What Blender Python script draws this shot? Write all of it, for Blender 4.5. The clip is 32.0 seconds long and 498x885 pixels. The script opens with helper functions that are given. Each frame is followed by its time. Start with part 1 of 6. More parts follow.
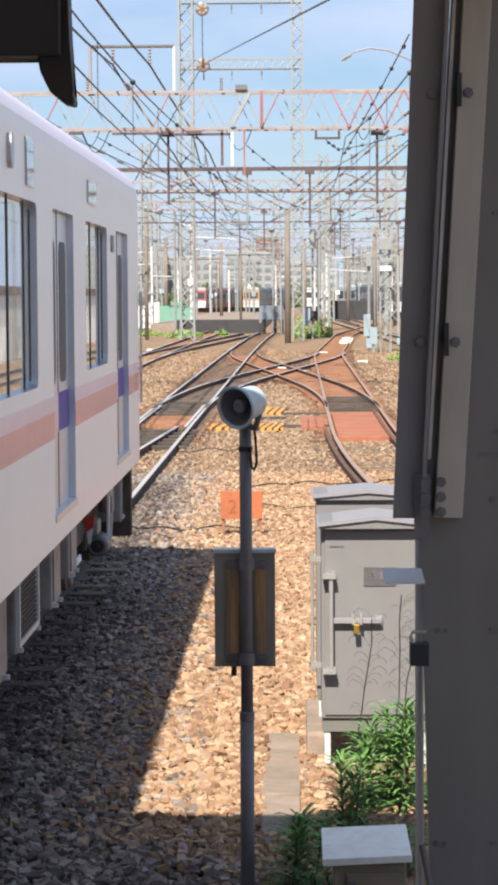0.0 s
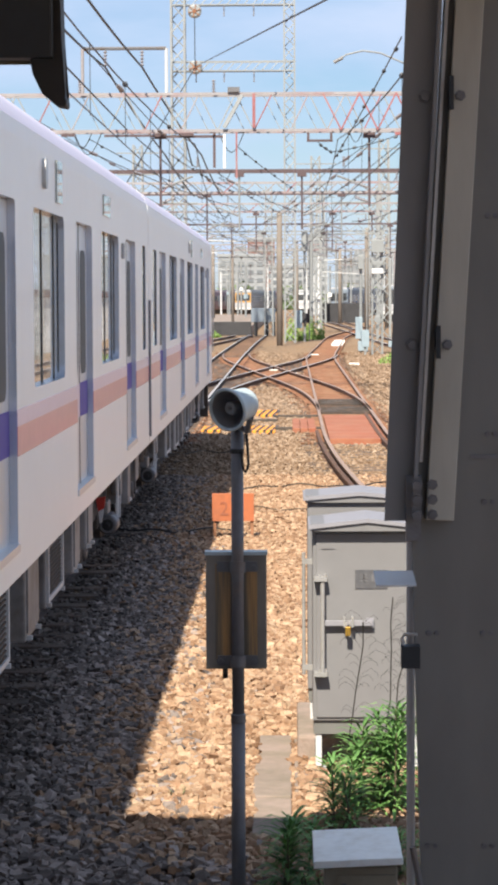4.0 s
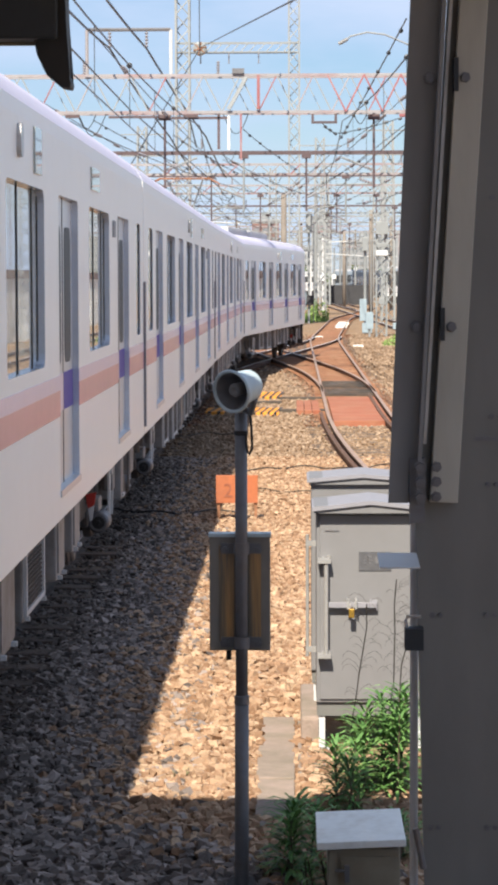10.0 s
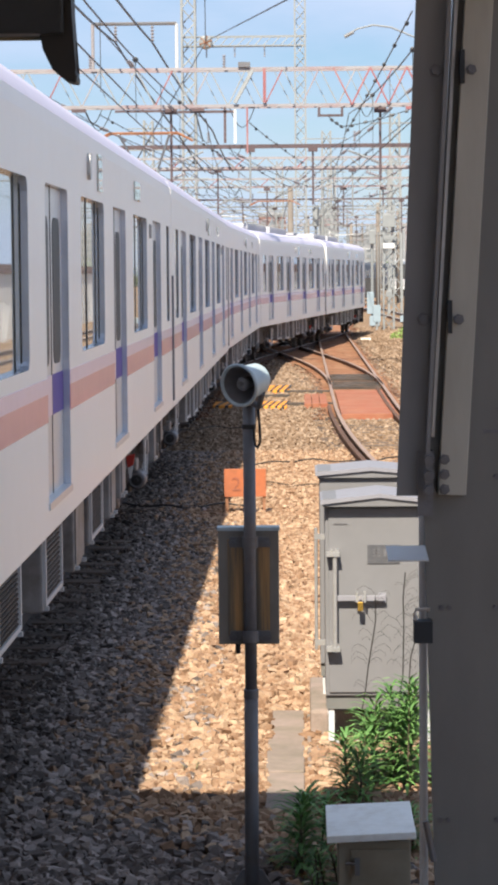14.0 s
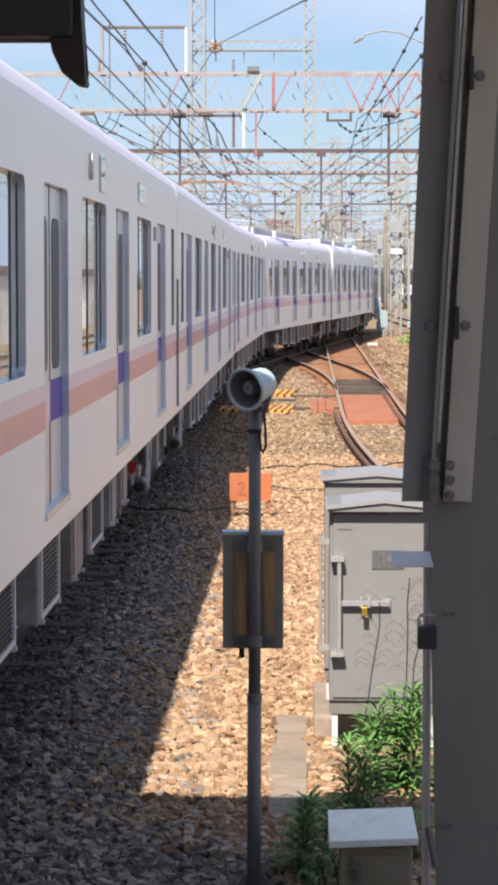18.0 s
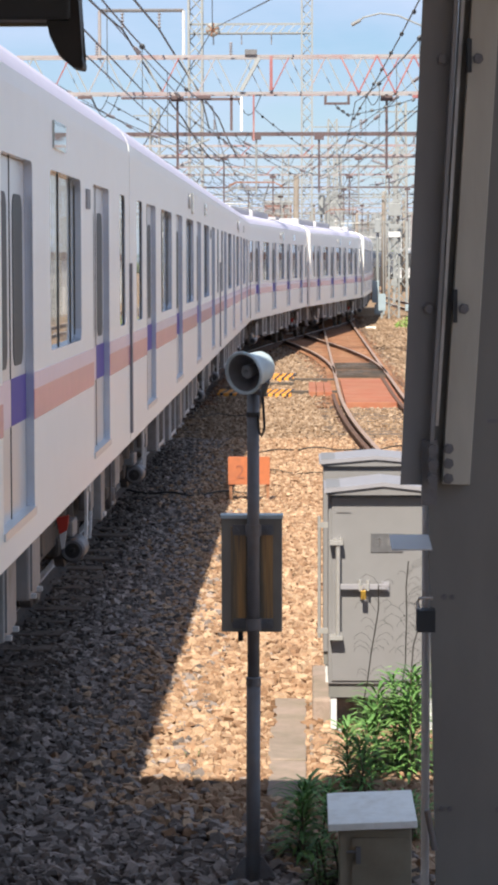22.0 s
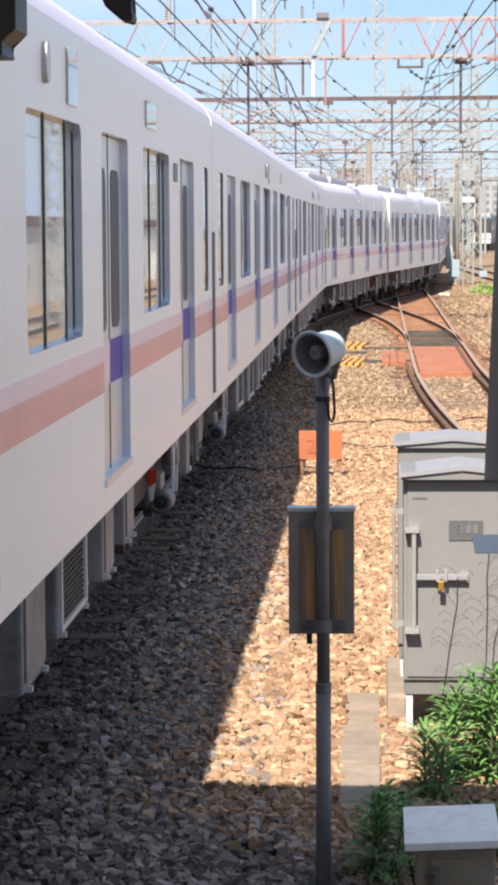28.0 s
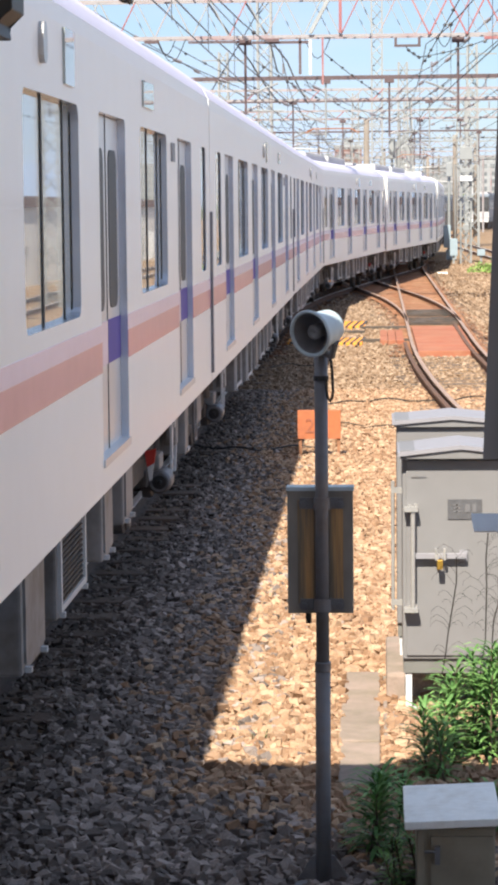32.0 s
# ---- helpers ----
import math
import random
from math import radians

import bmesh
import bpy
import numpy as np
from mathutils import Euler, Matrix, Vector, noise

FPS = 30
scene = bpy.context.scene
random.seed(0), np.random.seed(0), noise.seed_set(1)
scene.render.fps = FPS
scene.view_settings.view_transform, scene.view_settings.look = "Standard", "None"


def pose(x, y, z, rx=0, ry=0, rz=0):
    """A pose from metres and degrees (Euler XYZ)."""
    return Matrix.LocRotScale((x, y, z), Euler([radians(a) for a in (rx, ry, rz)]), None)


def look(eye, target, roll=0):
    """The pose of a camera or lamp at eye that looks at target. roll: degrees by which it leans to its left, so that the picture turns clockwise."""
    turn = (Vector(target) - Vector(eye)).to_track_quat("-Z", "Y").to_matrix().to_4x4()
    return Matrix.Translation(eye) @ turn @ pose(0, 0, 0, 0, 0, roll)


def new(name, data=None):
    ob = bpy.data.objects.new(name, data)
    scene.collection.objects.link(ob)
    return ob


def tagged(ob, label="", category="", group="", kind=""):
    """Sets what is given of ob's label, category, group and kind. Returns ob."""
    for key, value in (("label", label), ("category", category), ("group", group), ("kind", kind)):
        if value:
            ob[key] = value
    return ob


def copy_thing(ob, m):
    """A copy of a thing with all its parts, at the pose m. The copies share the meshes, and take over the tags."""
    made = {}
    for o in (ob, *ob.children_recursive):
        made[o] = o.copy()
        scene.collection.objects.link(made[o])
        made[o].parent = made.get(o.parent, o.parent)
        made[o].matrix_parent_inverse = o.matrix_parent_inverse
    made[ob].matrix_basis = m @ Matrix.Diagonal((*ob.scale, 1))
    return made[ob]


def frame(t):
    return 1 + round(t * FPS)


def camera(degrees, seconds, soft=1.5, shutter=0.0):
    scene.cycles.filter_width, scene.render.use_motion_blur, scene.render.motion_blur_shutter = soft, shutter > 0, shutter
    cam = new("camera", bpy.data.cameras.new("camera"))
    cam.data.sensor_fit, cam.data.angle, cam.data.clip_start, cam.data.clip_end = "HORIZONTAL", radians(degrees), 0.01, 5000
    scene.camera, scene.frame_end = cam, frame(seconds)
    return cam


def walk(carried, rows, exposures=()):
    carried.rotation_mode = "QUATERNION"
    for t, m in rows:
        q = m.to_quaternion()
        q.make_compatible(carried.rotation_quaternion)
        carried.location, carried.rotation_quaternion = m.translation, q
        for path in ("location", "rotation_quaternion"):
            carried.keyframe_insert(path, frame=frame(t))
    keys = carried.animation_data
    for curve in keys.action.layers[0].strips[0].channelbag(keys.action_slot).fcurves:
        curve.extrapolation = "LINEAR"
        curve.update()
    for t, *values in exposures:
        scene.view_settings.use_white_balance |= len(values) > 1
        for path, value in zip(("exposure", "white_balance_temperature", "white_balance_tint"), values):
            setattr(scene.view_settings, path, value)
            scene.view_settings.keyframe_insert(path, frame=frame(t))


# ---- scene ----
cam = camera(11.917, 32.0, soft=3.7)
PATH = [
    (0, (0.002, -0.235, 2.451), 1.227, -3.508, -0.362),
    (0.5, (0.002, -0.235, 2.451), 1.254, -3.497, -0.340),
    (1, (0.002, -0.235, 2.451), 1.189, -3.404, -0.471),
    (1.5, (0.002, -0.235, 2.451), 1.130, -3.320, -0.535),
    (2, (0.002, -0.235, 2.451), 1.056, -3.282, -0.375),
    (2.5, (0.002, -0.235, 2.451), 0.991, -3.294, -0.318),
    (3, (0.002, -0.235, 2.451), 1.063, -3.357, -0.305),
    (3.5, (0.002, -0.235, 2.451), 1.043, -3.408, -0.296),
    (5.5, (0.002, -0.235, 2.451), 1.032, -3.674, -0.103),
    (6, (0.002, -0.235, 2.451), 0.941, -3.789, -0.279),
    (6.5, (0.002, -0.235, 2.451), 1.020, -3.863, -0.432),
    (7, (0.002, -0.235, 2.451), 1.110, -3.861, -0.475),
    (7.5, (0.002, -0.235, 2.451), 1.152, -3.856, -0.493),
    (8, (0.002, -0.235, 2.451), 1.224, -3.892, -0.453),
    (8.5, (0.002, -0.235, 2.451), 1.244, -3.974, -0.456),
    (9, (0.002, -0.235, 2.451), 1.200, -4.081, -0.545),
    (9.5, (0.002, -0.235, 2.451), 1.171, -4.010, -0.306),
    (10, (0.002, -0.235, 2.451), 1.123, -3.889, -0.159),
    (10.5, (0.002, -0.235, 2.451), 1.135, -3.863, -0.250),
    (11, (0.002, -0.235, 2.451), 1.148, -3.823, -0.302),
    (11.5, (0.002, -0.235, 2.451), 1.237, -3.798, -0.442),
    (12, (0.002, -0.235, 2.451), 1.280, -3.770, -0.372),
    (12.5, (0.002, -0.235, 2.451), 1.253, -3.741, -0.315),
    (13, (0.002, -0.235, 2.451), 1.275, -3.833, -0.258),
    (13.5, (0.002, -0.235, 2.451), 1.334, -3.931, -0.382),
    (15.5, (0.002, -0.235, 2.451), 1.231, -4.280, -0.637),
    (16, (0.002, -0.235, 2.451), 1.328, -4.210, -0.606),
    (16.5, (0.002, -0.235, 2.451), 1.483, -4.031, -0.542),
    (17, (0.002, -0.235, 2.451), 1.469, -3.907, -0.457),
    (17.5, (0.002, -0.235, 2.451), 1.427, -3.879, -0.161),
    (18, (0.002, -0.235, 2.451), 1.452, -3.938, 0.043),
    (18.5, (0.002, -0.235, 2.451), 1.559, -3.963, 0.030),
    (19, (0.002, -0.235, 2.451), 1.604, -3.977, -0.057),
    (19.5, (0.002, -0.235, 2.451), 1.504, -4.096, -0.151),
    (20, (0.002, -0.235, 2.451), 1.530, -4.250, -0.185),
    (20.5, (0.002, -0.235, 2.451), 1.578, -4.364, -0.051),
    (21, (0.002, -0.235, 2.451), 1.481, -4.492, -0.120),
    (21.5, (0.002, -0.235, 2.451), 1.391, -4.547, -0.195),
    (22, (0.002, -0.235, 2.451), 1.416, -4.332, -0.085),
    (22.5, (0.001, -0.125, 2.454), 1.821, -4.308, 0.221),
    (23, (-0.002, 0.56, 2.472), 2.160, -5.098, 0.163),
    (23.5, (-0.002, 0.56, 2.472), 2.224, -5.553, 0.113),
    (24, (-0.002, 0.56, 2.472), 2.306, -5.525, -0.019),
    (24.5, (-0.002, 0.56, 2.472), 2.404, -5.316, 0.002),
    (25, (-0.002, 0.56, 2.472), 2.603, -5.161, 0.095),
    (25.5, (-0.002, 0.56, 2.472), 2.827, -5.056, 0.110),
    (26, (-0.002, 0.56, 2.472), 3.014, -5.030, -0.068),
    (26.5, (-0.002, 0.56, 2.472), 3.173, -5.063, -0.166),
    (28.5, (-0.002, 0.56, 2.472), 3.059, -5.221, -0.467),
    (29, (-0.002, 0.56, 2.472), 2.836, -5.444, -0.671),
    (29.5, (-0.002, 0.56, 2.472), 2.851, -5.528, -0.671),
    (30, (-0.002, 0.56, 2.472), 3.088, -5.567, -0.665),
    (30.5, (-0.002, 0.56, 2.472), 3.187, -5.575, -0.635),
    (31, (-0.002, 0.56, 2.472), 3.214, -5.567, -0.686),
    (31.5, (-0.002, 0.56, 2.472), 3.233, -5.605, -0.695),
    (32, (-0.002, 0.56, 2.472), 3.146, -5.624, -0.566),
]

def aim(eye, yaw, pitch, roll):
    a, b = radians(yaw), radians(pitch)
    ahead = Vector((-math.sin(a) * math.cos(b), math.cos(a) * math.cos(b), math.sin(b)))
    return look(eye, Vector(eye) + ahead, roll)


walk(cam, [(t, aim(eye, yaw, pitch, roll)) for t, eye, yaw, pitch, roll in PATH], [(0, 0.02, 6200, 5), (22, 0.02, 6200, 5), (26, 0.12, 6200, 5), (29, 0.22, 6200, 5), (32, 0.24, 6200, 5)])

# ---- world and sun ----
SUN_X, SUN_Y = 0.166, 0.95  # metres of shadow to the right and ahead for each metre of height
world = bpy.data.worlds.new("sky")
scene.world = world
world.use_nodes = True
wn, wl = world.node_tree.nodes, world.node_tree.links
wn.clear()
sky = wn.new("ShaderNodeTexSky")
sky.sky_type = "NISHITA"
sky.sun_disc = False
sky.sun_elevation = math.atan(1 / math.hypot(SUN_X, SUN_Y))
sky.sun_rotation = math.atan2(-SUN_X, -SUN_Y)
sky.air_density, sky.dust_density, sky.ozone_density = 1.0, 0.3, 2.5
bg = wn.new("ShaderNodeBackground")
bg.inputs["Strength"].default_value = 0.098
tc = wn.new("ShaderNodeTexCoord")
mp = wn.new("ShaderNodeMapping")
mp.inputs["Scale"].default_value = (2.2, 2.2, 7.0)
cl = wn.new("ShaderNodeTexNoise")
cl.inputs["Scale"].default_value = 2.6
cl.inputs["Detail"].default_value = 6.0
cl.inputs["Roughness"].default_value = 0.55
cr = wn.new("ShaderNodeMapRange")
cr.inputs["From Min"].default_value, cr.inputs["From Max"].default_value = 0.31, 0.62
mx = wn.new("ShaderNodeMix")
mx.data_type = "RGBA"
mx.inputs["B"].default_value = (7.6, 8.2, 9.2, 1)
wo = wn.new("ShaderNodeOutputWorld")
wl.new(tc.outputs["Generated"], mp.inputs["Vector"])
wl.new(mp.outputs["Vector"], cl.inputs["Vector"])
wl.new(cl.outputs["Fac"], cr.inputs["Value"])
wl.new(cr.outputs["Result"], mx.inputs["Factor"])
wl.new(sky.outputs["Color"], mx.inputs["A"])
tint = wn.new("ShaderNodeMix")
tint.data_type, tint.blend_type = "RGBA", "MULTIPLY"
tint.inputs["Factor"].default_value = 1.0
tint.inputs["B"].default_value = (0.88, 0.925, 1.07, 1)
wl.new(mx.outputs["Result"], tint.inputs["A"])
wl.new(tint.outputs["Result"], bg.inputs["Color"])
wl.new(bg.outputs["Background"], wo.inputs["Surface"])
sun_data = bpy.data.lights.new("sun", "SUN")
sun_data.energy, sun_data.angle, sun_data.color = 9.4, radians(0.5), (1.0, 0.865, 0.715)
sun = new("sun", sun_data)
sun.matrix_world = look((-20, -95, 100), (-20 + SUN_X, -95 + SUN_Y, 99))

# ---- materials ----


def mat(name, color, rough=0.6, metal=0.0, vary=0.12, scale=8.0, bump=0.0, bump_scale=60.0, second=None, amount=0.5,
        coat=0.0, rand=0.0, island=0.0, streak=1.0, spec=0.5, coat_rough=0.1):
    """A painted, stone or metal surface: two scales of variation, optional second colour in patches, and relief."""
    m = bpy.data.materials.new(name)
    m.use_nodes = True
    n, l = m.node_tree.nodes, m.node_tree.links
    b = n["Principled BSDF"]
    b.inputs["Roughness"].default_value, b.inputs["Metallic"].default_value = rough, metal
    b.inputs["Coat Weight"].default_value = coat
    b.inputs["Coat Roughness"].default_value = coat_rough
    b.inputs["Specular IOR Level"].default_value = spec
    co = n.new("ShaderNodeTexCoord")
    mapping = n.new("ShaderNodeMapping")
    mapping.inputs["Scale"].default_value = (1, 1, 1 / streak)
    l.new(co.outputs["Object"], mapping.inputs["Vector"])
    big = n.new("ShaderNodeTexNoise")
    big.inputs["Scale"].default_value, big.inputs["Detail"].default_value = scale * 0.18, 3
    fine = n.new("ShaderNodeTexNoise")
    fine.inputs["Scale"].default_value, fine.inputs["Detail"].default_value = scale * 2.2, 5
    l.new(mapping.outputs["Vector"], big.inputs["Vector"])
    l.new(mapping.outputs["Vector"], fine.inputs["Vector"])
    add = n.new("ShaderNodeMath")
    add.operation = "ADD"
    l.new(big.outputs["Fac"], add.inputs[0])
    l.new(fine.outputs["Fac"], add.inputs[1])
    ramp = n.new("ShaderNodeMapRange")
    ramp.inputs["From Min"].default_value, ramp.inputs["From Max"].default_value = 0.6, 1.4
    ramp.inputs["To Min"].default_value, ramp.inputs["To Max"].default_value = 1 - vary, 1 + vary
    l.new(add.outputs["Value"], ramp.inputs["Value"])
    base = n.new("ShaderNodeMix")
    base.data_type = "RGBA"
    base.inputs["A"].default_value = (*color, 1)
    base.inputs["B"].default_value = (*(second or color), 1)
    patch = n.new("ShaderNodeMapRange")
    patch.inputs["From Min"].default_value, patch.inputs["From Max"].default_value = 1 - amount - 0.12, 1 - amount + 0.12
    pn = n.new("ShaderNodeTexNoise")
    pn.inputs["Scale"].default_value, pn.inputs["Detail"].default_value = scale * 0.5, 6
    pn.inputs["Roughness"].default_value = 0.65
    l.new(mapping.outputs["Vector"], pn.inputs["Vector"])
    l.new(pn.outputs["Fac"], patch.inputs["Value"])
    l.new(patch.outputs["Result"], base.inputs["Factor"])
    hue = n.new("ShaderNodeHueSaturation")
    l.new(base.outputs["Result"], hue.inputs["Color"])
    value = ramp.outputs["Result"]
    for use, node, socket in ((rand, "ShaderNodeObjectInfo", "Random"), (island, "ShaderNodeNewGeometry", "Random Per Island")):
        if use:
            info = n.new(node)
            r2 = n.new("ShaderNodeMapRange")
            r2.inputs["To Min"].default_value, r2.inputs["To Max"].default_value = 1 - use, 1 + use
            l.new(info.outputs[socket], r2.inputs["Value"])
            mul = n.new("ShaderNodeMath")
            mul.operation = "MULTIPLY"
            l.new(value, mul.inputs[0])
            l.new(r2.outputs["Result"], mul.inputs[1])
            value = mul.outputs["Value"]
            if node == "ShaderNodeNewGeometry" and second:
                l.new(info.outputs[socket], base.inputs["Factor"])
    l.new(value, hue.inputs["Value"])
    l.new(hue.outputs["Color"], b.inputs["Base Color"])
    if bump:
        bn = n.new("ShaderNodeTexNoise")
        bn.inputs["Scale"].default_value, bn.inputs["Detail"].default_value = bump_scale, 4
        l.new(co.outputs["Object"], bn.inputs["Vector"])
        bp = n.new("ShaderNodeBump")
        bp.inputs["Strength"].default_value, bp.inputs["Distance"].default_value = bump, 0.02
        l.new(bn.outputs["Fac"], bp.inputs["Height"])
        l.new(bp.outputs["Normal"], b.inputs["Normal"])
    return m


def glass(name, color, rough=0.03):
    m = bpy.data.materials.new(name)
    m.use_nodes = True
    b = m.node_tree.nodes["Principled BSDF"]
    b.inputs["Base Color"].default_value = (*color, 1)
    b.inputs["Roughness"].default_value = rough
    b.inputs["Specular IOR Level"].default_value = 0.5
    b.inputs["Coat Weight"].default_value = 0.4
    b.inputs["Coat Roughness"].default_value = 0.02
    return m


def ballast_ground():
    """Crushed stone with rust dust, cell by cell, at the size of the stones."""
    m = bpy.data.materials.new("ballast_bed")
    m.use_nodes = True
    n, l = m.node_tree.nodes, m.node_tree.links
    b = n["Principled BSDF"]
    b.inputs["Roughness"].default_value = 0.95
    b.inputs["Specular IOR Level"].default_value = 0.15
    co = n.new("ShaderNodeTexCoord")
    vo = n.new("ShaderNodeTexVoronoi")
    vo.inputs["Scale"].default_value = 15.0
    l.new(co.outputs["Object"], vo.inputs["Vector"])
    sep = n.new("ShaderNodeSeparateColor")
    l.new(vo.outputs["Color"], sep.inputs["Color"])
    rp = n.new("ShaderNodeValToRGB")
    e = rp.color_ramp.elements
    e[0].position, e[0].color = 0.0, (0.13, 0.09, 0.062, 1)
    e[1].position, e[1].color = 1.0, (0.31, 0.24, 0.17, 1)
    mid = rp.color_ramp.elements.new(0.5)
    mid.color = (0.26, 0.175, 0.108, 1)
    l.new(sep.outputs["Red"], rp.inputs["Fac"])
    big = n.new("ShaderNodeTexNoise")
    big.inputs["Scale"].default_value, big.inputs["Detail"].default_value = 0.5, 6
    l.new(co.outputs["Object"], big.inputs["Vector"])
    dust = n.new("ShaderNodeMapRange")
    dust.inputs["From Min"].default_value, dust.inputs["From Max"].default_value = 0.42, 0.62
    dust.inputs["To Max"].default_value = 0.7
    l.new(big.outputs["Fac"], dust.inputs["Value"])
    mix = n.new("ShaderNodeMix")
    mix.data_type = "RGBA"
    mix.inputs["B"].default_value = (0.28, 0.18, 0.105, 1)
    l.new(dust.outputs["Result"], mix.inputs["Factor"])
    l.new(rp.outputs["Color"], mix.inputs["A"])
    l.new(mix.outputs["Result"], b.inputs["Base Color"])
    bp = n.new("ShaderNodeBump")
    bp.inputs["Strength"].default_value, bp.inputs["Distance"].default_value = 0.9, 0.03
    bp.invert = True
    l.new(vo.outputs["Distance"], bp.inputs["Height"])
    l.new(bp.outputs["Normal"], b.inputs["Normal"])
    return m


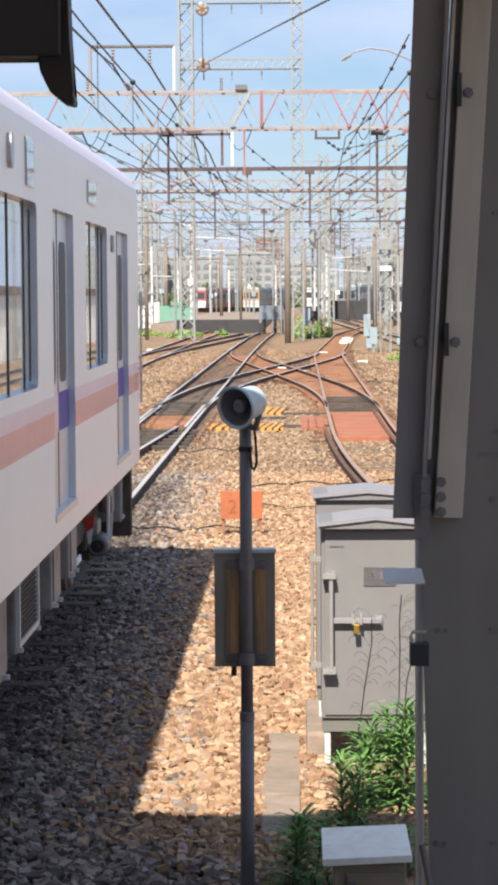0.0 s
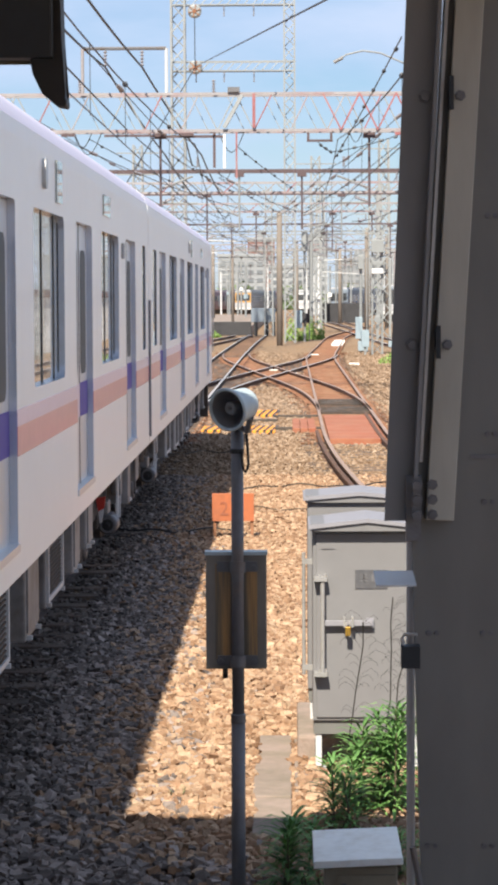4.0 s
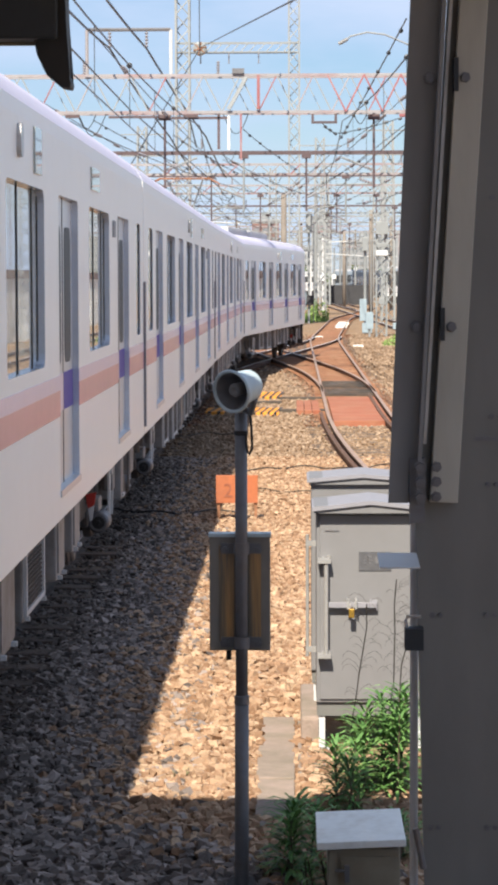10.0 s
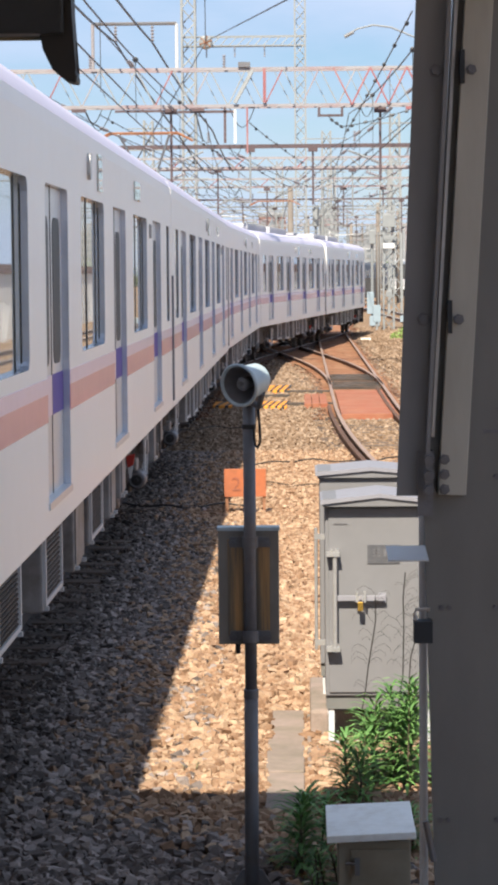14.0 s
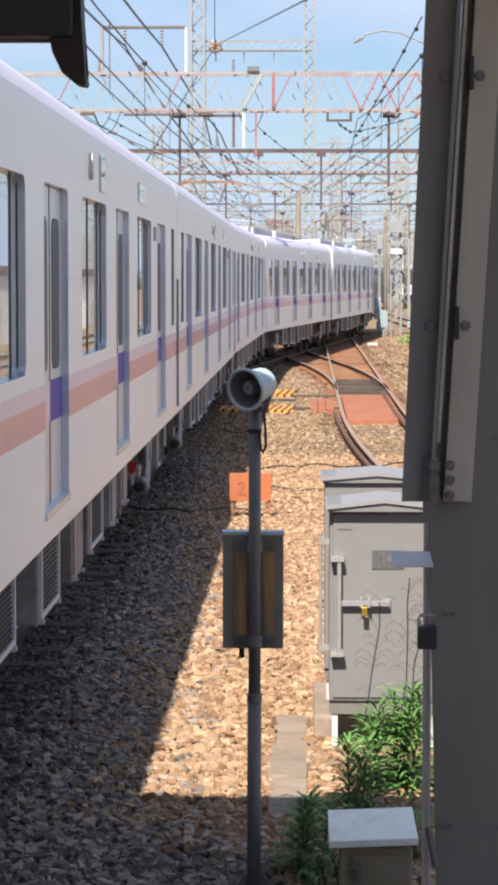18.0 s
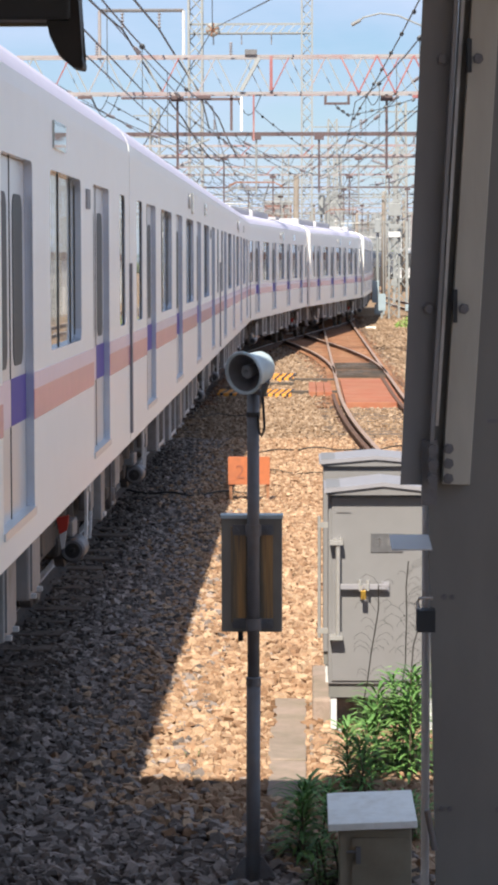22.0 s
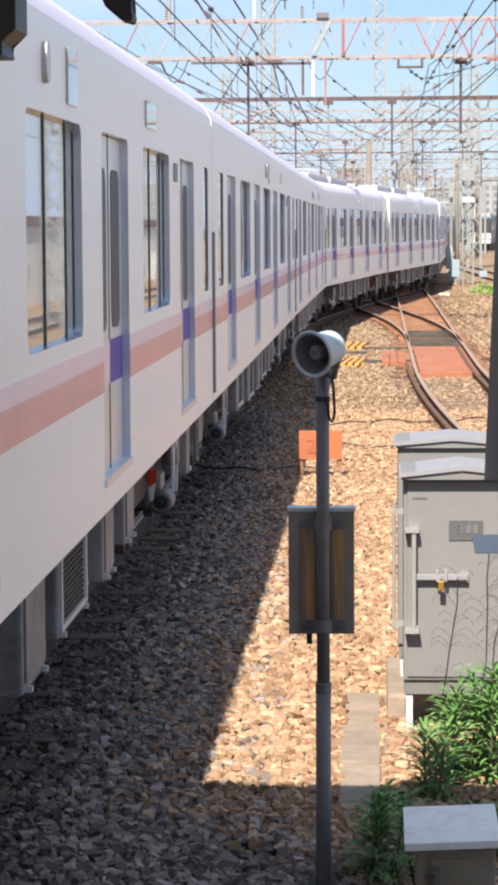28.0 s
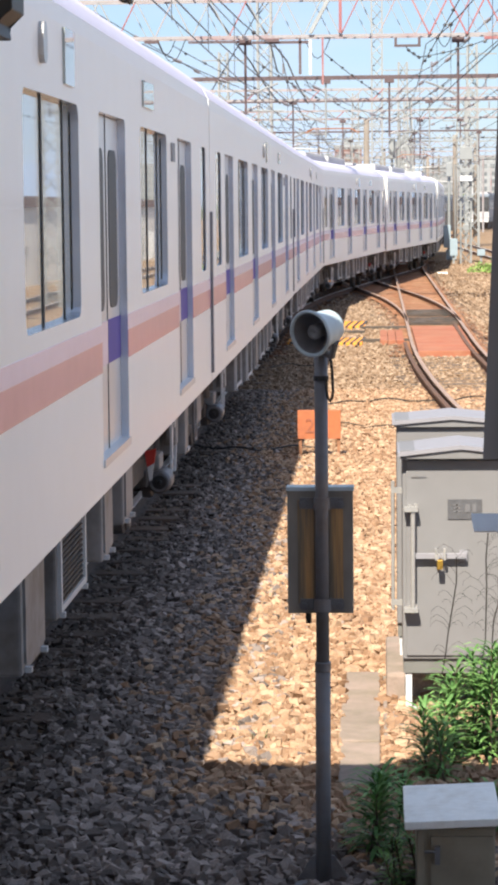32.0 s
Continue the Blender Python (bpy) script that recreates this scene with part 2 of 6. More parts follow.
M = {
    "ballast": ballast_ground(),
    "stone": mat("ballast_stone", (0.315, 0.185, 0.11), 0.85, vary=0.3, scale=40, second=(0.35, 0.25, 0.168), island=0.3, spec=0.2),
    "rail_side": mat("rusty_rail", (0.14, 0.072, 0.048), 0.8, 0.2, vary=0.25, scale=12, second=(0.10, 0.06, 0.042), bump=0.2),
    "rail_top": mat("worn_rail_head", (0.52, 0.49, 0.47), 0.42, 0.3, vary=0.15, scale=6),
    "rail_rusty": mat("dull_rail_head", (0.36, 0.25, 0.19), 0.5, 0.2, vary=0.2, scale=6),
    "bed_rust": mat("rusty_track_bed", (0.235, 0.10, 0.055), 0.95, vary=0.4, scale=5, second=(0.30, 0.175, 0.105), amount=0.5, bump=0.8, bump_scale=14, spec=0.1),
    "sleeper": mat("weathered_sleeper", (0.085, 0.065, 0.052), 0.9, vary=0.35, scale=9, second=(0.125, 0.09, 0.07), rand=0.25, bump=0.5, bump_scale=25),
    "white": mat("train_white", (0.935, 0.925, 0.89), 0.45, vary=0.02, scale=2, coat=0.12, coat_rough=0.10, bump=0.006, bump_scale=2, spec=0.3),
    "roof_paint": mat("train_roof_lavender", (0.56, 0.54, 0.67), 0.5, vary=0.05, scale=3),
    "gate": mat("train_roof_grey", (0.40, 0.40, 0.42), 0.7, vary=0.15, scale=4),
    "band": mat("salmon_band", (0.60, 0.275, 0.36), 0.45, vary=0.10, scale=3, coat=0.6, coat_rough=0.14),
    "band_light": mat("lilac_band", (0.74, 0.63, 0.80), 0.45, vary=0.06, scale=3, coat=0.5, coat_rough=0.14),
    "violet": mat("violet_band", (0.115, 0.085, 0.36), 0.6, vary=0.05, scale=3, spec=0.25),
    "door_leaf": mat("door_leaf", (0.66, 0.66, 0.67), 0.35, 0.2, vary=0.03, scale=3, coat=0.2),
    "steel": mat("brushed_steel", (0.60, 0.64, 0.72), 0.24, 0.5, vary=0.08, scale=5),
    "rubber": mat("black_rubber", (0.015, 0.015, 0.016), 0.6, vary=0.2),
    "pane": glass("train_pane", (0.36, 0.39, 0.37)),
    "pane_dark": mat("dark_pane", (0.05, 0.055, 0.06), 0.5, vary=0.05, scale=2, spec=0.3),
    "frame_dark": mat("underframe", (0.045, 0.043, 0.042), 0.75, 0.2, vary=0.3, scale=7, second=(0.09, 0.07, 0.055)),
    "box_grey": mat("equipment_grey", (0.235, 0.24, 0.25), 0.55, vary=0.2, scale=6, second=(0.14, 0.13, 0.122), amount=0.45),
    "axle": mat("axle_steel", (0.15, 0.15, 0.16), 0.5, 0.6, vary=0.25, scale=10),
    "red": mat("red_paint", (0.42, 0.03, 0.02), 0.5, vary=0.1),
    "post": mat("dark_pipe_paint", (0.14, 0.14, 0.15), 0.42, vary=0.2, scale=10, second=(0.14, 0.115, 0.10), amount=0.4, bump=0.1),
    "tin": mat("speaker_grey_blue", (0.46, 0.54, 0.57), 0.45, vary=0.12, scale=9, second=(0.28, 0.33, 0.36), amount=0.35),
    "bronze": mat("dark_back_plate", (0.15, 0.125, 0.09), 0.4, 0.0, vary=0.35, scale=70, second=(0.50, 0.28, 0.10), amount=0.44, streak=30),
    "cabinet": mat("cabinet_grey", (0.186, 0.183, 0.188), 0.5, vary=0.06, scale=5, second=(0.172, 0.168, 0.170), amount=0.35),
    "cabinet_top": mat("cabinet_roof", (0.25, 0.245, 0.27), 0.5, vary=0.08, scale=6),
    "case": mat("case_brown_grey", (0.26, 0.24, 0.21), 0.45, vary=0.2, scale=8, second=(0.20, 0.18, 0.155), streak=3),
    "chrome": mat("worn_chrome", (0.46, 0.45, 0.44), 0.35, 0.5, vary=0.15, scale=15),
    "brass": mat("brass", (0.65, 0.40, 0.08), 0.35, 0.8, vary=0.15),
    "orange": mat("orange_paint", (0.42, 0.125, 0.045), 0.65, vary=0.15, scale=7, second=(0.35, 0.115, 0.05)),
    "orange_dim": mat("faded_orange_board", (0.29, 0.095, 0.052), 0.9, vary=0.2, scale=4, second=(0.31, 0.13, 0.075), bump=0.2),
    "rust": mat("rust", (0.22, 0.09, 0.045), 0.85, vary=0.3, scale=10, second=(0.3, 0.15, 0.08)),
    "panel": mat("grey_panel", (0.155, 0.155, 0.147), 0.5, vary=0.18, scale=3, second=(0.14, 0.14, 0.13), amount=0.4, bump=0.05, bump_scale=25, streak=3),
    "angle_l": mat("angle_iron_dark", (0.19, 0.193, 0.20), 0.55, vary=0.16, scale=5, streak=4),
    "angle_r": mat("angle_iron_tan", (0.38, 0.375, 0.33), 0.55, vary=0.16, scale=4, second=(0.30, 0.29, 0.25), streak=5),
    "black": mat("black_paint", (0.012, 0.017, 0.023), 0.5, vary=0.2),
    "concrete": mat("concrete", (0.29, 0.225, 0.19), 0.9, vary=0.15, scale=7, second=(0.22, 0.18, 0.14), bump=0.3, bump_scale=40),
    "box_white": mat("white_lid", (0.84, 0.84, 0.80), 0.6, vary=0.08, scale=12, second=(0.66, 0.63, 0.56), amount=0.36),
    "box_tan": mat("tan_box", (0.30, 0.26, 0.19), 0.7, vary=0.12, scale=6, second=(0.24, 0.2, 0.14)),
    "leaf": mat("leaf", (0.08, 0.19, 0.05), 0.55, vary=0.15, scale=20, second=(0.16, 0.28, 0.085), island=0.35, spec=0.25),
    "far_leaf": mat("far_foliage", (0.25, 0.38, 0.09), 0.7, vary=0.2, scale=3, second=(0.20, 0.31, 0.08), island=0.4),
    "stem": mat("stem", (0.10, 0.075, 0.05), 0.8, vary=0.2),
    "dead": mat("dry_stem", (0.02, 0.016, 0.014), 0.85, vary=0.2),
    "far_yellow": mat("dull_yellow", (0.42, 0.24, 0.08), 0.6, vary=0.1, scale=3),
    "yellow": mat("yellow_paint", (0.72, 0.29, 0.025), 0.6, vary=0.1, scale=6),
    "galv": mat("galvanised", (0.27, 0.285, 0.29), 0.55, 0.3, vary=0.12, scale=2),
    "truss_white": mat("old_white_paint", (0.29, 0.275, 0.285), 0.6, vary=0.15, scale=1.2, second=(0.25, 0.125, 0.13), amount=0.4),
    "truss_red": mat("red_oxide", (0.27, 0.10, 0.105), 0.65, vary=0.15, scale=1.2, second=(0.33, 0.22, 0.21), amount=0.4),
    "truss_dark": mat("dark_red_beam", (0.085, 0.058, 0.062), 0.6, vary=0.15, scale=1),
    "wire": mat("weathered_wire", (0.036, 0.039, 0.046), 0.5, 0.3, vary=0.1),
    "porcelain": mat("insulator", (0.25, 0.24, 0.26), 0.35, vary=0.1),
    "pole_grey": mat("concrete_pole", (0.21, 0.185, 0.16), 0.9, vary=0.15, scale=1.5, second=(0.165, 0.14, 0.12)),
    "pale": mat("pale_paint", (0.55, 0.56, 0.57), 0.6, vary=0.1, scale=1),
    "blue": mat("pale_blue_paint", (0.27, 0.34, 0.39), 0.55, vary=0.1, scale=2),
    "green_net": mat("green_sheet", (0.15, 0.31, 0.24), 0.7, vary=0.15, scale=2),
    "dark_wall": mat("dark_wall", (0.038, 0.038, 0.042), 0.8, vary=0.25, scale=1),
    "far_a": mat("pale_facade", (0.27, 0.285, 0.30), 0.8, vary=0.15, scale=0.3, rand=0.25),
    "far_b": mat("brown_facade", (0.20, 0.115, 0.10), 0.8, vary=0.1, scale=0.3),
    "far_glass": mat("far_window", (0.16, 0.175, 0.19), 0.25, vary=0.1, scale=1),
    "sand": mat("sandy_bed", (0.31, 0.205, 0.105), 0.95, vary=0.35, scale=9, second=(0.27, 0.155, 0.08), amount=0.45, bump=0.8, bump_scale=22, spec=0.1),
    "gear": mat("greasy_point_gear", (0.04, 0.036, 0.033), 0.7, 0.2, vary=0.3, scale=6, second=(0.09, 0.065, 0.05)),
    "yard_white": mat("whitewashed_wall", (0.82, 0.81, 0.79), 0.85, vary=0.15, scale=0.6, second=(0.72, 0.70, 0.66), amount=0.35),
    # greyer copy of the stones: shade of train and roof put into colour
    "stone_shaded": mat("shade_grey_stone", (0.155, 0.128, 0.115), 0.8, vary=0.3, scale=40, second=(0.255, 0.213, 0.19), island=0.42, spec=0.15),
    "bed_dark": mat("greasy_track_bed", (0.145, 0.09, 0.06), 0.95, vary=0.4, scale=5, second=(0.25, 0.15, 0.095), amount=0.45, bump=0.8, bump_scale=14, spec=0.1),
    # near-black copy: the deeper shade under the train put into colour
    "stone_deep_shade": mat("shade_dark_stone", (0.075, 0.061, 0.053), 0.75, vary=0.3, scale=40, second=(0.16, 0.132, 0.115), island=0.4, spec=0.2),
    "far_pink": mat("faded_maroon_side", (0.36, 0.25, 0.26), 0.5, vary=0.12, scale=2),
    "far_red": mat("far_red_front", (0.30, 0.085, 0.075), 0.6, vary=0.1),
    "far_blue": mat("far_blue_grey", (0.17, 0.205, 0.25), 0.55, vary=0.12, scale=2),
    "stone_far": mat("yard_stone", (0.245, 0.16, 0.102), 0.9, vary=0.3, scale=40, second=(0.285, 0.215, 0.155), island=0.28, spec=0.15),
    "stone_rust": mat("rust_dusted_stone", (0.17, 0.088, 0.055), 0.95, vary=0.3, scale=40, second=(0.24, 0.14, 0.09), island=0.34, spec=0.12),
    "far_tree": mat("far_tree_foliage", (0.075, 0.115, 0.045), 0.7, vary=0.2, scale=3, second=(0.11, 0.15, 0.06), island=0.4),
    "mesh": mat("black_mesh", (0.02, 0.021, 0.023), 0.7, vary=0.2),
    # darker copy of rusty_rail: shade below the train put into colour
    "rail_dark": mat("shade_dark_rail", (0.06, 0.05, 0.046), 0.85, 0.1, vary=0.3, scale=12, second=(0.09, 0.065, 0.055)),
    "gap": mat("grey_rubber", (0.17, 0.17, 0.19), 0.6, vary=0.1, scale=4),
    # lightened so the unseen platform bounces light onto the train
    "asphalt": mat("platform_top", (0.40, 0.38, 0.35), 0.9, vary=0.15, scale=5, bump=0.3),
}

# ---- shape helpers ----


def box(bm, x0, x1, y0, y1, z0, z1):
    v = [bm.verts.new((x, y, z)) for x in (x0, x1) for y in (y0, y1) for z in (z0, z1)]
    for f in ((0, 1, 3, 2), (4, 6, 7, 5), (0, 4, 5, 1), (2, 3, 7, 6), (0, 2, 6, 4), (1, 5, 7, 3)):
        bm.faces.new([v[i] for i in f])
    return v


def rod(bm, a, b, r, n=6, r2=None):
    """A straight round bar from a to b."""
    a, b = Vector(a), Vector(b)
    d = b - a
    if d.length < 1e-6:
        return
    s = d.orthogonal().normalized()
    t = d.normalized().cross(s)
    rings = []
    for p, rr in ((a, r), (b, r if r2 is None else r2)):
        rings.append([bm.verts.new(p + (s * math.cos(k * math.tau / n) + t * math.sin(k * math.tau / n)) * rr) for k in range(n)])
    for k in range(n):
        bm.faces.new((rings[0][k], rings[0][(k + 1) % n], rings[1][(k + 1) % n], rings[1][k]))
    bm.faces.new(rings[0][::-1])
    bm.faces.new(rings[1])


def chain(bm, pts, r, n=5):
    """A bent wire through the points."""
    pts = [Vector(p) for p in pts]
    prev = None
    for i, p in enumerate(pts):
        d = (pts[min(i + 1, len(pts) - 1)] - pts[max(i - 1, 0)]).normalized()
        s = d.cross(Vector((0.31, 0.2, 0.93))).normalized()
        t = d.cross(s)
        ring = [bm.verts.new(p + (s * math.cos(k * math.tau / n) + t * math.sin(k * math.tau / n)) * r) for k in range(n)]
        if prev:
            for k in range(n):
                bm.faces.new((prev[k], prev[(k + 1) % n], ring[(k + 1) % n], ring[k]))
        prev = ring


def lathe(bm, profile, axis_from, axis_dir, n=24):
    """Turns (along, radius) pairs about an axis."""
    o, d = Vector(axis_from), Vector(axis_dir).normalized()
    s = d.orthogonal().normalized()
    t = d.cross(s)
    prev = None
    for a, r in profile:
        ring = [bm.verts.new(o + d * a + (s * math.cos(k * math.tau / n) + t * math.sin(k * math.tau / n)) * max(r, 1e-4)) for k in range(n)]
        if prev:
            for k in range(n):
                bm.faces.new((prev[k], prev[(k + 1) % n], ring[(k + 1) % n], ring[k]))
        prev = ring


def prism(bm, pts, y0, y1):
    """An outline in x and z, given thickness along y."""
    a = [bm.verts.new((x, y0, z)) for x, z in pts]
    b = [bm.verts.new((x, y1, z)) for x, z in pts]
    n = len(pts)
    bm.faces.new(a)
    bm.faces.new(b[::-1])
    for i in range(n):
        bm.faces.new((a[i], b[i], b[(i + 1) % n], a[(i + 1) % n]))


def finish(name, bm, material, smooth=False, bevel=0.0):
    if bevel:
        bmesh.ops.bevel(bm, geom=list(bm.edges), offset=bevel, segments=2, affect="EDGES", profile=0.6)
    bmesh.ops.recalc_face_normals(bm, faces=bm.faces)
    me = bpy.data.meshes.new(name)
    bm.to_mesh(me)
    bm.free()
    if smooth:
        for p in me.polygons:
            p.use_smooth = True
    for one in material if isinstance(material, (list, tuple)) else (material,):
        me.materials.append(one)
    return me


def part(name, bm, material, parent, label="", smooth=False, bevel=0.0):
    ob = new(name, finish(name, bm, material, smooth, bevel))
    ob.parent = parent
    return tagged(ob, label)


def thing(name, label, category, group="", kind="", at=(0, 0, 0)):
    ob = new(name)
    ob.location = at
    return tagged(ob, label, category, group, kind)


def solid(name, bm, material, label, category, group="", kind="", smooth=False, bevel=0.0):
    return tagged(new(name, finish(name, bm, material, smooth, bevel)), label, category, group, kind)


def bm_box(*a):
    bm = bmesh.new()
    box(bm, *a)
    return bm


def bm_rod(*a):
    bm = bmesh.new()
    rod(bm, *a)
    return bm


RAIL = -0.10   # top of the rails
BED = -0.26    # top of the ballast
HALF = 0.60    # half the distance between rail heads

# ---- ground ----
bm = bmesh.new()
for x0, x1 in ((-1500, -60), (-60, 60), (60, 1500)):
    for y0, y1 in ((-200, 0), (0, 400), (400, 3500)):
        bm.faces.new([bm.verts.new((x, y, BED)) for x, y in ((x0, y0), (x1, y0), (x1, y1), (x0, y1))])
bmesh.ops.remove_doubles(bm, verts=bm.verts, dist=0.001)
solid("ground", bm, M["ballast"], "rust-dusted crushed stone ground of a railway yard", "ground", kind="structure")


def stones(name, seed, x0, x1, y0, y1, count, size, label, clear=(), shade_edge=-0.9, shade_or_rust="stone_shaded", ways=(), clean="stone", spread=0.26):
    """Loose crushed stones: uneven little polyhedra, half sunk in the bed; shade is put into their colour beside the
    straight track and the platform, rust along the ways.
    """
    rng = np.random.default_rng(seed)
    base = np.array([(-1, -1, -0.7), (1, -1, -0.8), (1, 1, -0.7), (-1, 1, -0.8), (-0.7, -0.5, 0.8), (0.6, -0.8, 0.7), (0.5, 0.6, 0.95), (-0.8, 0.5, 0.55)])
    quads = np.array([(0, 3, 2, 1), (4, 5, 6, 7), (0, 1, 5, 4), (1, 2, 6, 5), (2, 3, 7, 6), (3, 0, 4, 7)])
    v = base[None] * (1 + rng.uniform(-0.34, 0.34, (count, 8, 3)))
    v *= (rng.uniform(0.55, 1.25, (count, 1, 1)) * size * np.stack([rng.uniform(0.7, 1.3, count), rng.uniform(0.7, 1.3, count), rng.uniform(0.85, 1.2, count)], 1)[:, None])
    a, b = rng.uniform(0, math.tau, count), rng.uniform(-1.3, 1.3, count)
    ca, sa, cb, sb = np.cos(a)[:, None], np.sin(a)[:, None], np.cos(b)[:, None], np.sin(b)[:, None]
    x, y, z = v[..., 0], v[..., 1] * cb - v[..., 2] * sb, v[..., 1] * sb + v[..., 2] * cb
    v = np.stack([x * ca - y * sa, x * sa + y * ca, z], -1)
    place = np.stack([rng.uniform(x0, x1, count), rng.uniform(y0, y1, count), BED + rng.uniform(-0.8, 1.2, count) * size], 1)
    px, py = place[:, 0], place[:, 1]
    place[:, 2] -= np.where((px < -1.75) & (px > -3.85) & (py < 24), 0.018, 0.0)
    for a, b, c, d in clear:
        place[:, 2] -= np.where((px > a) & (px < b) & (py > c) & (py < d), 0.2, 0.0)
    # darker stones follow the shade of the train and the platform roof
    shaded_or_rusty = px - 0.95 * np.maximum(0, 11.5 - py) + rng.normal(0, spread, count) < shade_edge
    for way in ways:
        middle = np.array([way(q) for q in py])
        shaded_or_rusty |= (np.abs(px - middle + rng.normal(0, 0.12, count)) < 0.9) & (py > 43.6)
        place[:, 2] -= np.where((np.abs(px - middle) < 0.78) & (py > 43.6), size * 0.7, 0.0)
    deep_shade = shaded_or_rusty & (px + rng.normal(0, 0.22, count) < -1.68) & (py < 34)
    v = (v + place[:, None]).reshape(-1, 3)
    f = (quads[None] + 8 * np.arange(count)[:, None, None]).reshape(-1, 4)
    me = bpy.data.meshes.new(name)
    me.from_pydata(v.tolist(), [], f.tolist())
    for m in (clean, shade_or_rust, "stone_deep_shade"):
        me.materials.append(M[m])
    me.polygons.foreach_set("material_index", np.repeat(shaded_or_rusty.astype(np.int32) + deep_shade, 6).astype(np.int32))
    return tagged(new(name, me), label, "gravel", kind="stuff")


# ---- tracks ----
RAIL_OUTLINE = [(-0.06, -0.15), (0.06, -0.15), (0.06, -0.135), (0.012, -0.12), (0.012, -0.045), (0.034, -0.035), (0.034, -0.006),
                (0.026, 0.0), (-0.026, 0.0), (-0.034, -0.006), (-0.034, -0.035), (-0.012, -0.045), (-0.012, -0.12), (-0.06, -0.135)]


def ease(y, a, b):
    """The integral of a slope that grows evenly from 0 to 1 between a and b."""
    if y <= a:
        return 0.0
    if y >= b:
        return (b - a) / 2 + (y - b)
    return (y - a) ** 2 / (2 * (b - a))


def left_main(y):
    return -2.766 + 0.012 * ease(y, 100, 170)


def route_a(y):
    """The way of the train: out of the left track, over to the right one and on."""
    return -2.766 + 0.108 * ease(y, 54, 76) - 0.076 * ease(y, 96, 110) + 0.05 * ease(y, 150, 175) - 0.10 * ease(y, 185, 215)


def route_b(y):
    return 1.24 - 0.093 * ease(y, 54, 72) + 0.093 * ease(y, 95, 113)


def right_main(y):
    return 1.22 + (0.0016 * (47 - y) ** 2 if y < 47 else 0.0) + 0.032 * ease(y, 96, 112) + 0.05 * ease(y, 150, 175) - 0.10 * ease(y, 185, 215)


def third(y):
    return -6.55 + 0.010 * ease(y, 100, 170)


def link(y):
    return -6.55 + 0.055 * ease(y, 98, 120) - 0.05 * ease(y, 165, 185)


def right_far(y):
    return 6.6 - 0.02 * ease(y, 80, 120)


POINT_WAYS = (left_main, right_main, route_a, route_b)
stones("ballast_stones", 3, -2.7, 0.95, 8.6, 20, 52000, 0.0262, "loose rust-tinted crushed ballast stones between the tracks", ((-0.20, 0.0, 11.55, 14.3),), shade_edge=-0.98, spread=0.28)
stones("ballast_stones", 4, -3.4, 1.9, 20, 25.5, 22000, 0.0245, "loose rust-tinted crushed ballast stones between the tracks", shade_edge=-1.1)
stones("ballast_stones", 8, -3.6, 2.4, 25.5, 36, 43000, 0.0235, "loose rust-tinted crushed ballast stones between the tracks", shade_edge=-1.35, shade_or_rust="stone_shaded")
stones("ballast_stones", 5, -4.5, 4.5, 36, 66, 46000, 0.027, "dusty crushed ballast stones round the points", shade_edge=-9.0, shade_or_rust="stone_rust", ways=POINT_WAYS, clean="stone_far")
stones("ballast_stones", 6, -8.0, 6.5, 66, 118, 34000, 0.034, "dusty ballast beyond the points", shade_edge=-9.0, shade_or_rust="stone_rust", ways=POINT_WAYS, clean="stone_far")


def add_rail(parent, way, off, y0, y1, step, top="rail_top", side="rail_side"):
    bm = bmesh.new()
    n, prev = len(RAIL_OUTLINE), None
    steps = max(2, int((y1 - y0) / step) + 1)
    for i in range(steps):
        y = y0 + (y1 - y0) * i / (steps - 1)
        slope = (way(y + 0.5) - way(y - 0.5))
        nx, ny = 1 / math.hypot(1, slope), -slope / math.hypot(1, slope)
        ring = [bm.verts.new((way(y) + nx * (off + u), y + ny * (off + u), RAIL + w)) for u, w in RAIL_OUTLINE]
        if prev:
            for k in range(n):
                f = bm.faces.new((prev[k], prev[(k + 1) % n], ring[(k + 1) % n], ring[k]))
                f.material_index = 1 if k in (6, 7, 8) else 0
        else:
            bm.faces.new(ring)
        prev = ring
    bm.faces.new(prev[::-1])
    part("rail", bm, [M[side], M[top]], parent)


def sleeper_mesh(length):
    bm = bm_box(-length / 2, length / 2, -0.11, 0.11, -0.14, 0.0)
    return finish("sleeper", bm, M["sleeper"], bevel=0.012)


SLEEPER = {n: sleeper_mesh(n) for n in (2.1, 3.2, 4.2)}


def track(name, way, y0, y1, label, spacing=0.62, until=None, long=None, step=2.0, rails=(-HALF, HALF), top="rail_top", side="rail_side"):
    t = thing(name, label, "track", "railway tracks", "structure")
    for off in rails:
        add_rail(t, way, off, y0, y1, step, top, side)
    y = y0 + 0.3
    rng = random.Random(len(name) + int(y0 * 7))
    while y < (until if until is not None else y1) - 0.2:
        ob = new("sleeper", SLEEPER[2.1 if not long or not long[0] < y < long[1] else 3.2])
        ob.parent = t
        ob.matrix_basis = pose(way(y) + rng.uniform(-0.04, 0.04), y, RAIL - 0.132 + rng.uniform(-0.01, 0.008), 0, 0, rng.uniform(-1.2, 1.2) - math.degrees(math.atan(way(y + 0.5) - way(y - 0.5))))
        y += spacing * rng.uniform(0.93, 1.07)
    return t


track("track_left", left_main, -60, 168, "rusty straight railway track with polished rail heads", until=112, spacing=0.64, side="rail_dark")
track("track_crossover", route_a, 54.5, 108, "railway crossover from the straight track to its neighbour", spacing=0.8, until=108, step=1.5)
track("track_right", right_main, 6, 260, "rusty railway track curving towards the platform", until=112, spacing=0.64, step=1.5, top="rail_rusty")
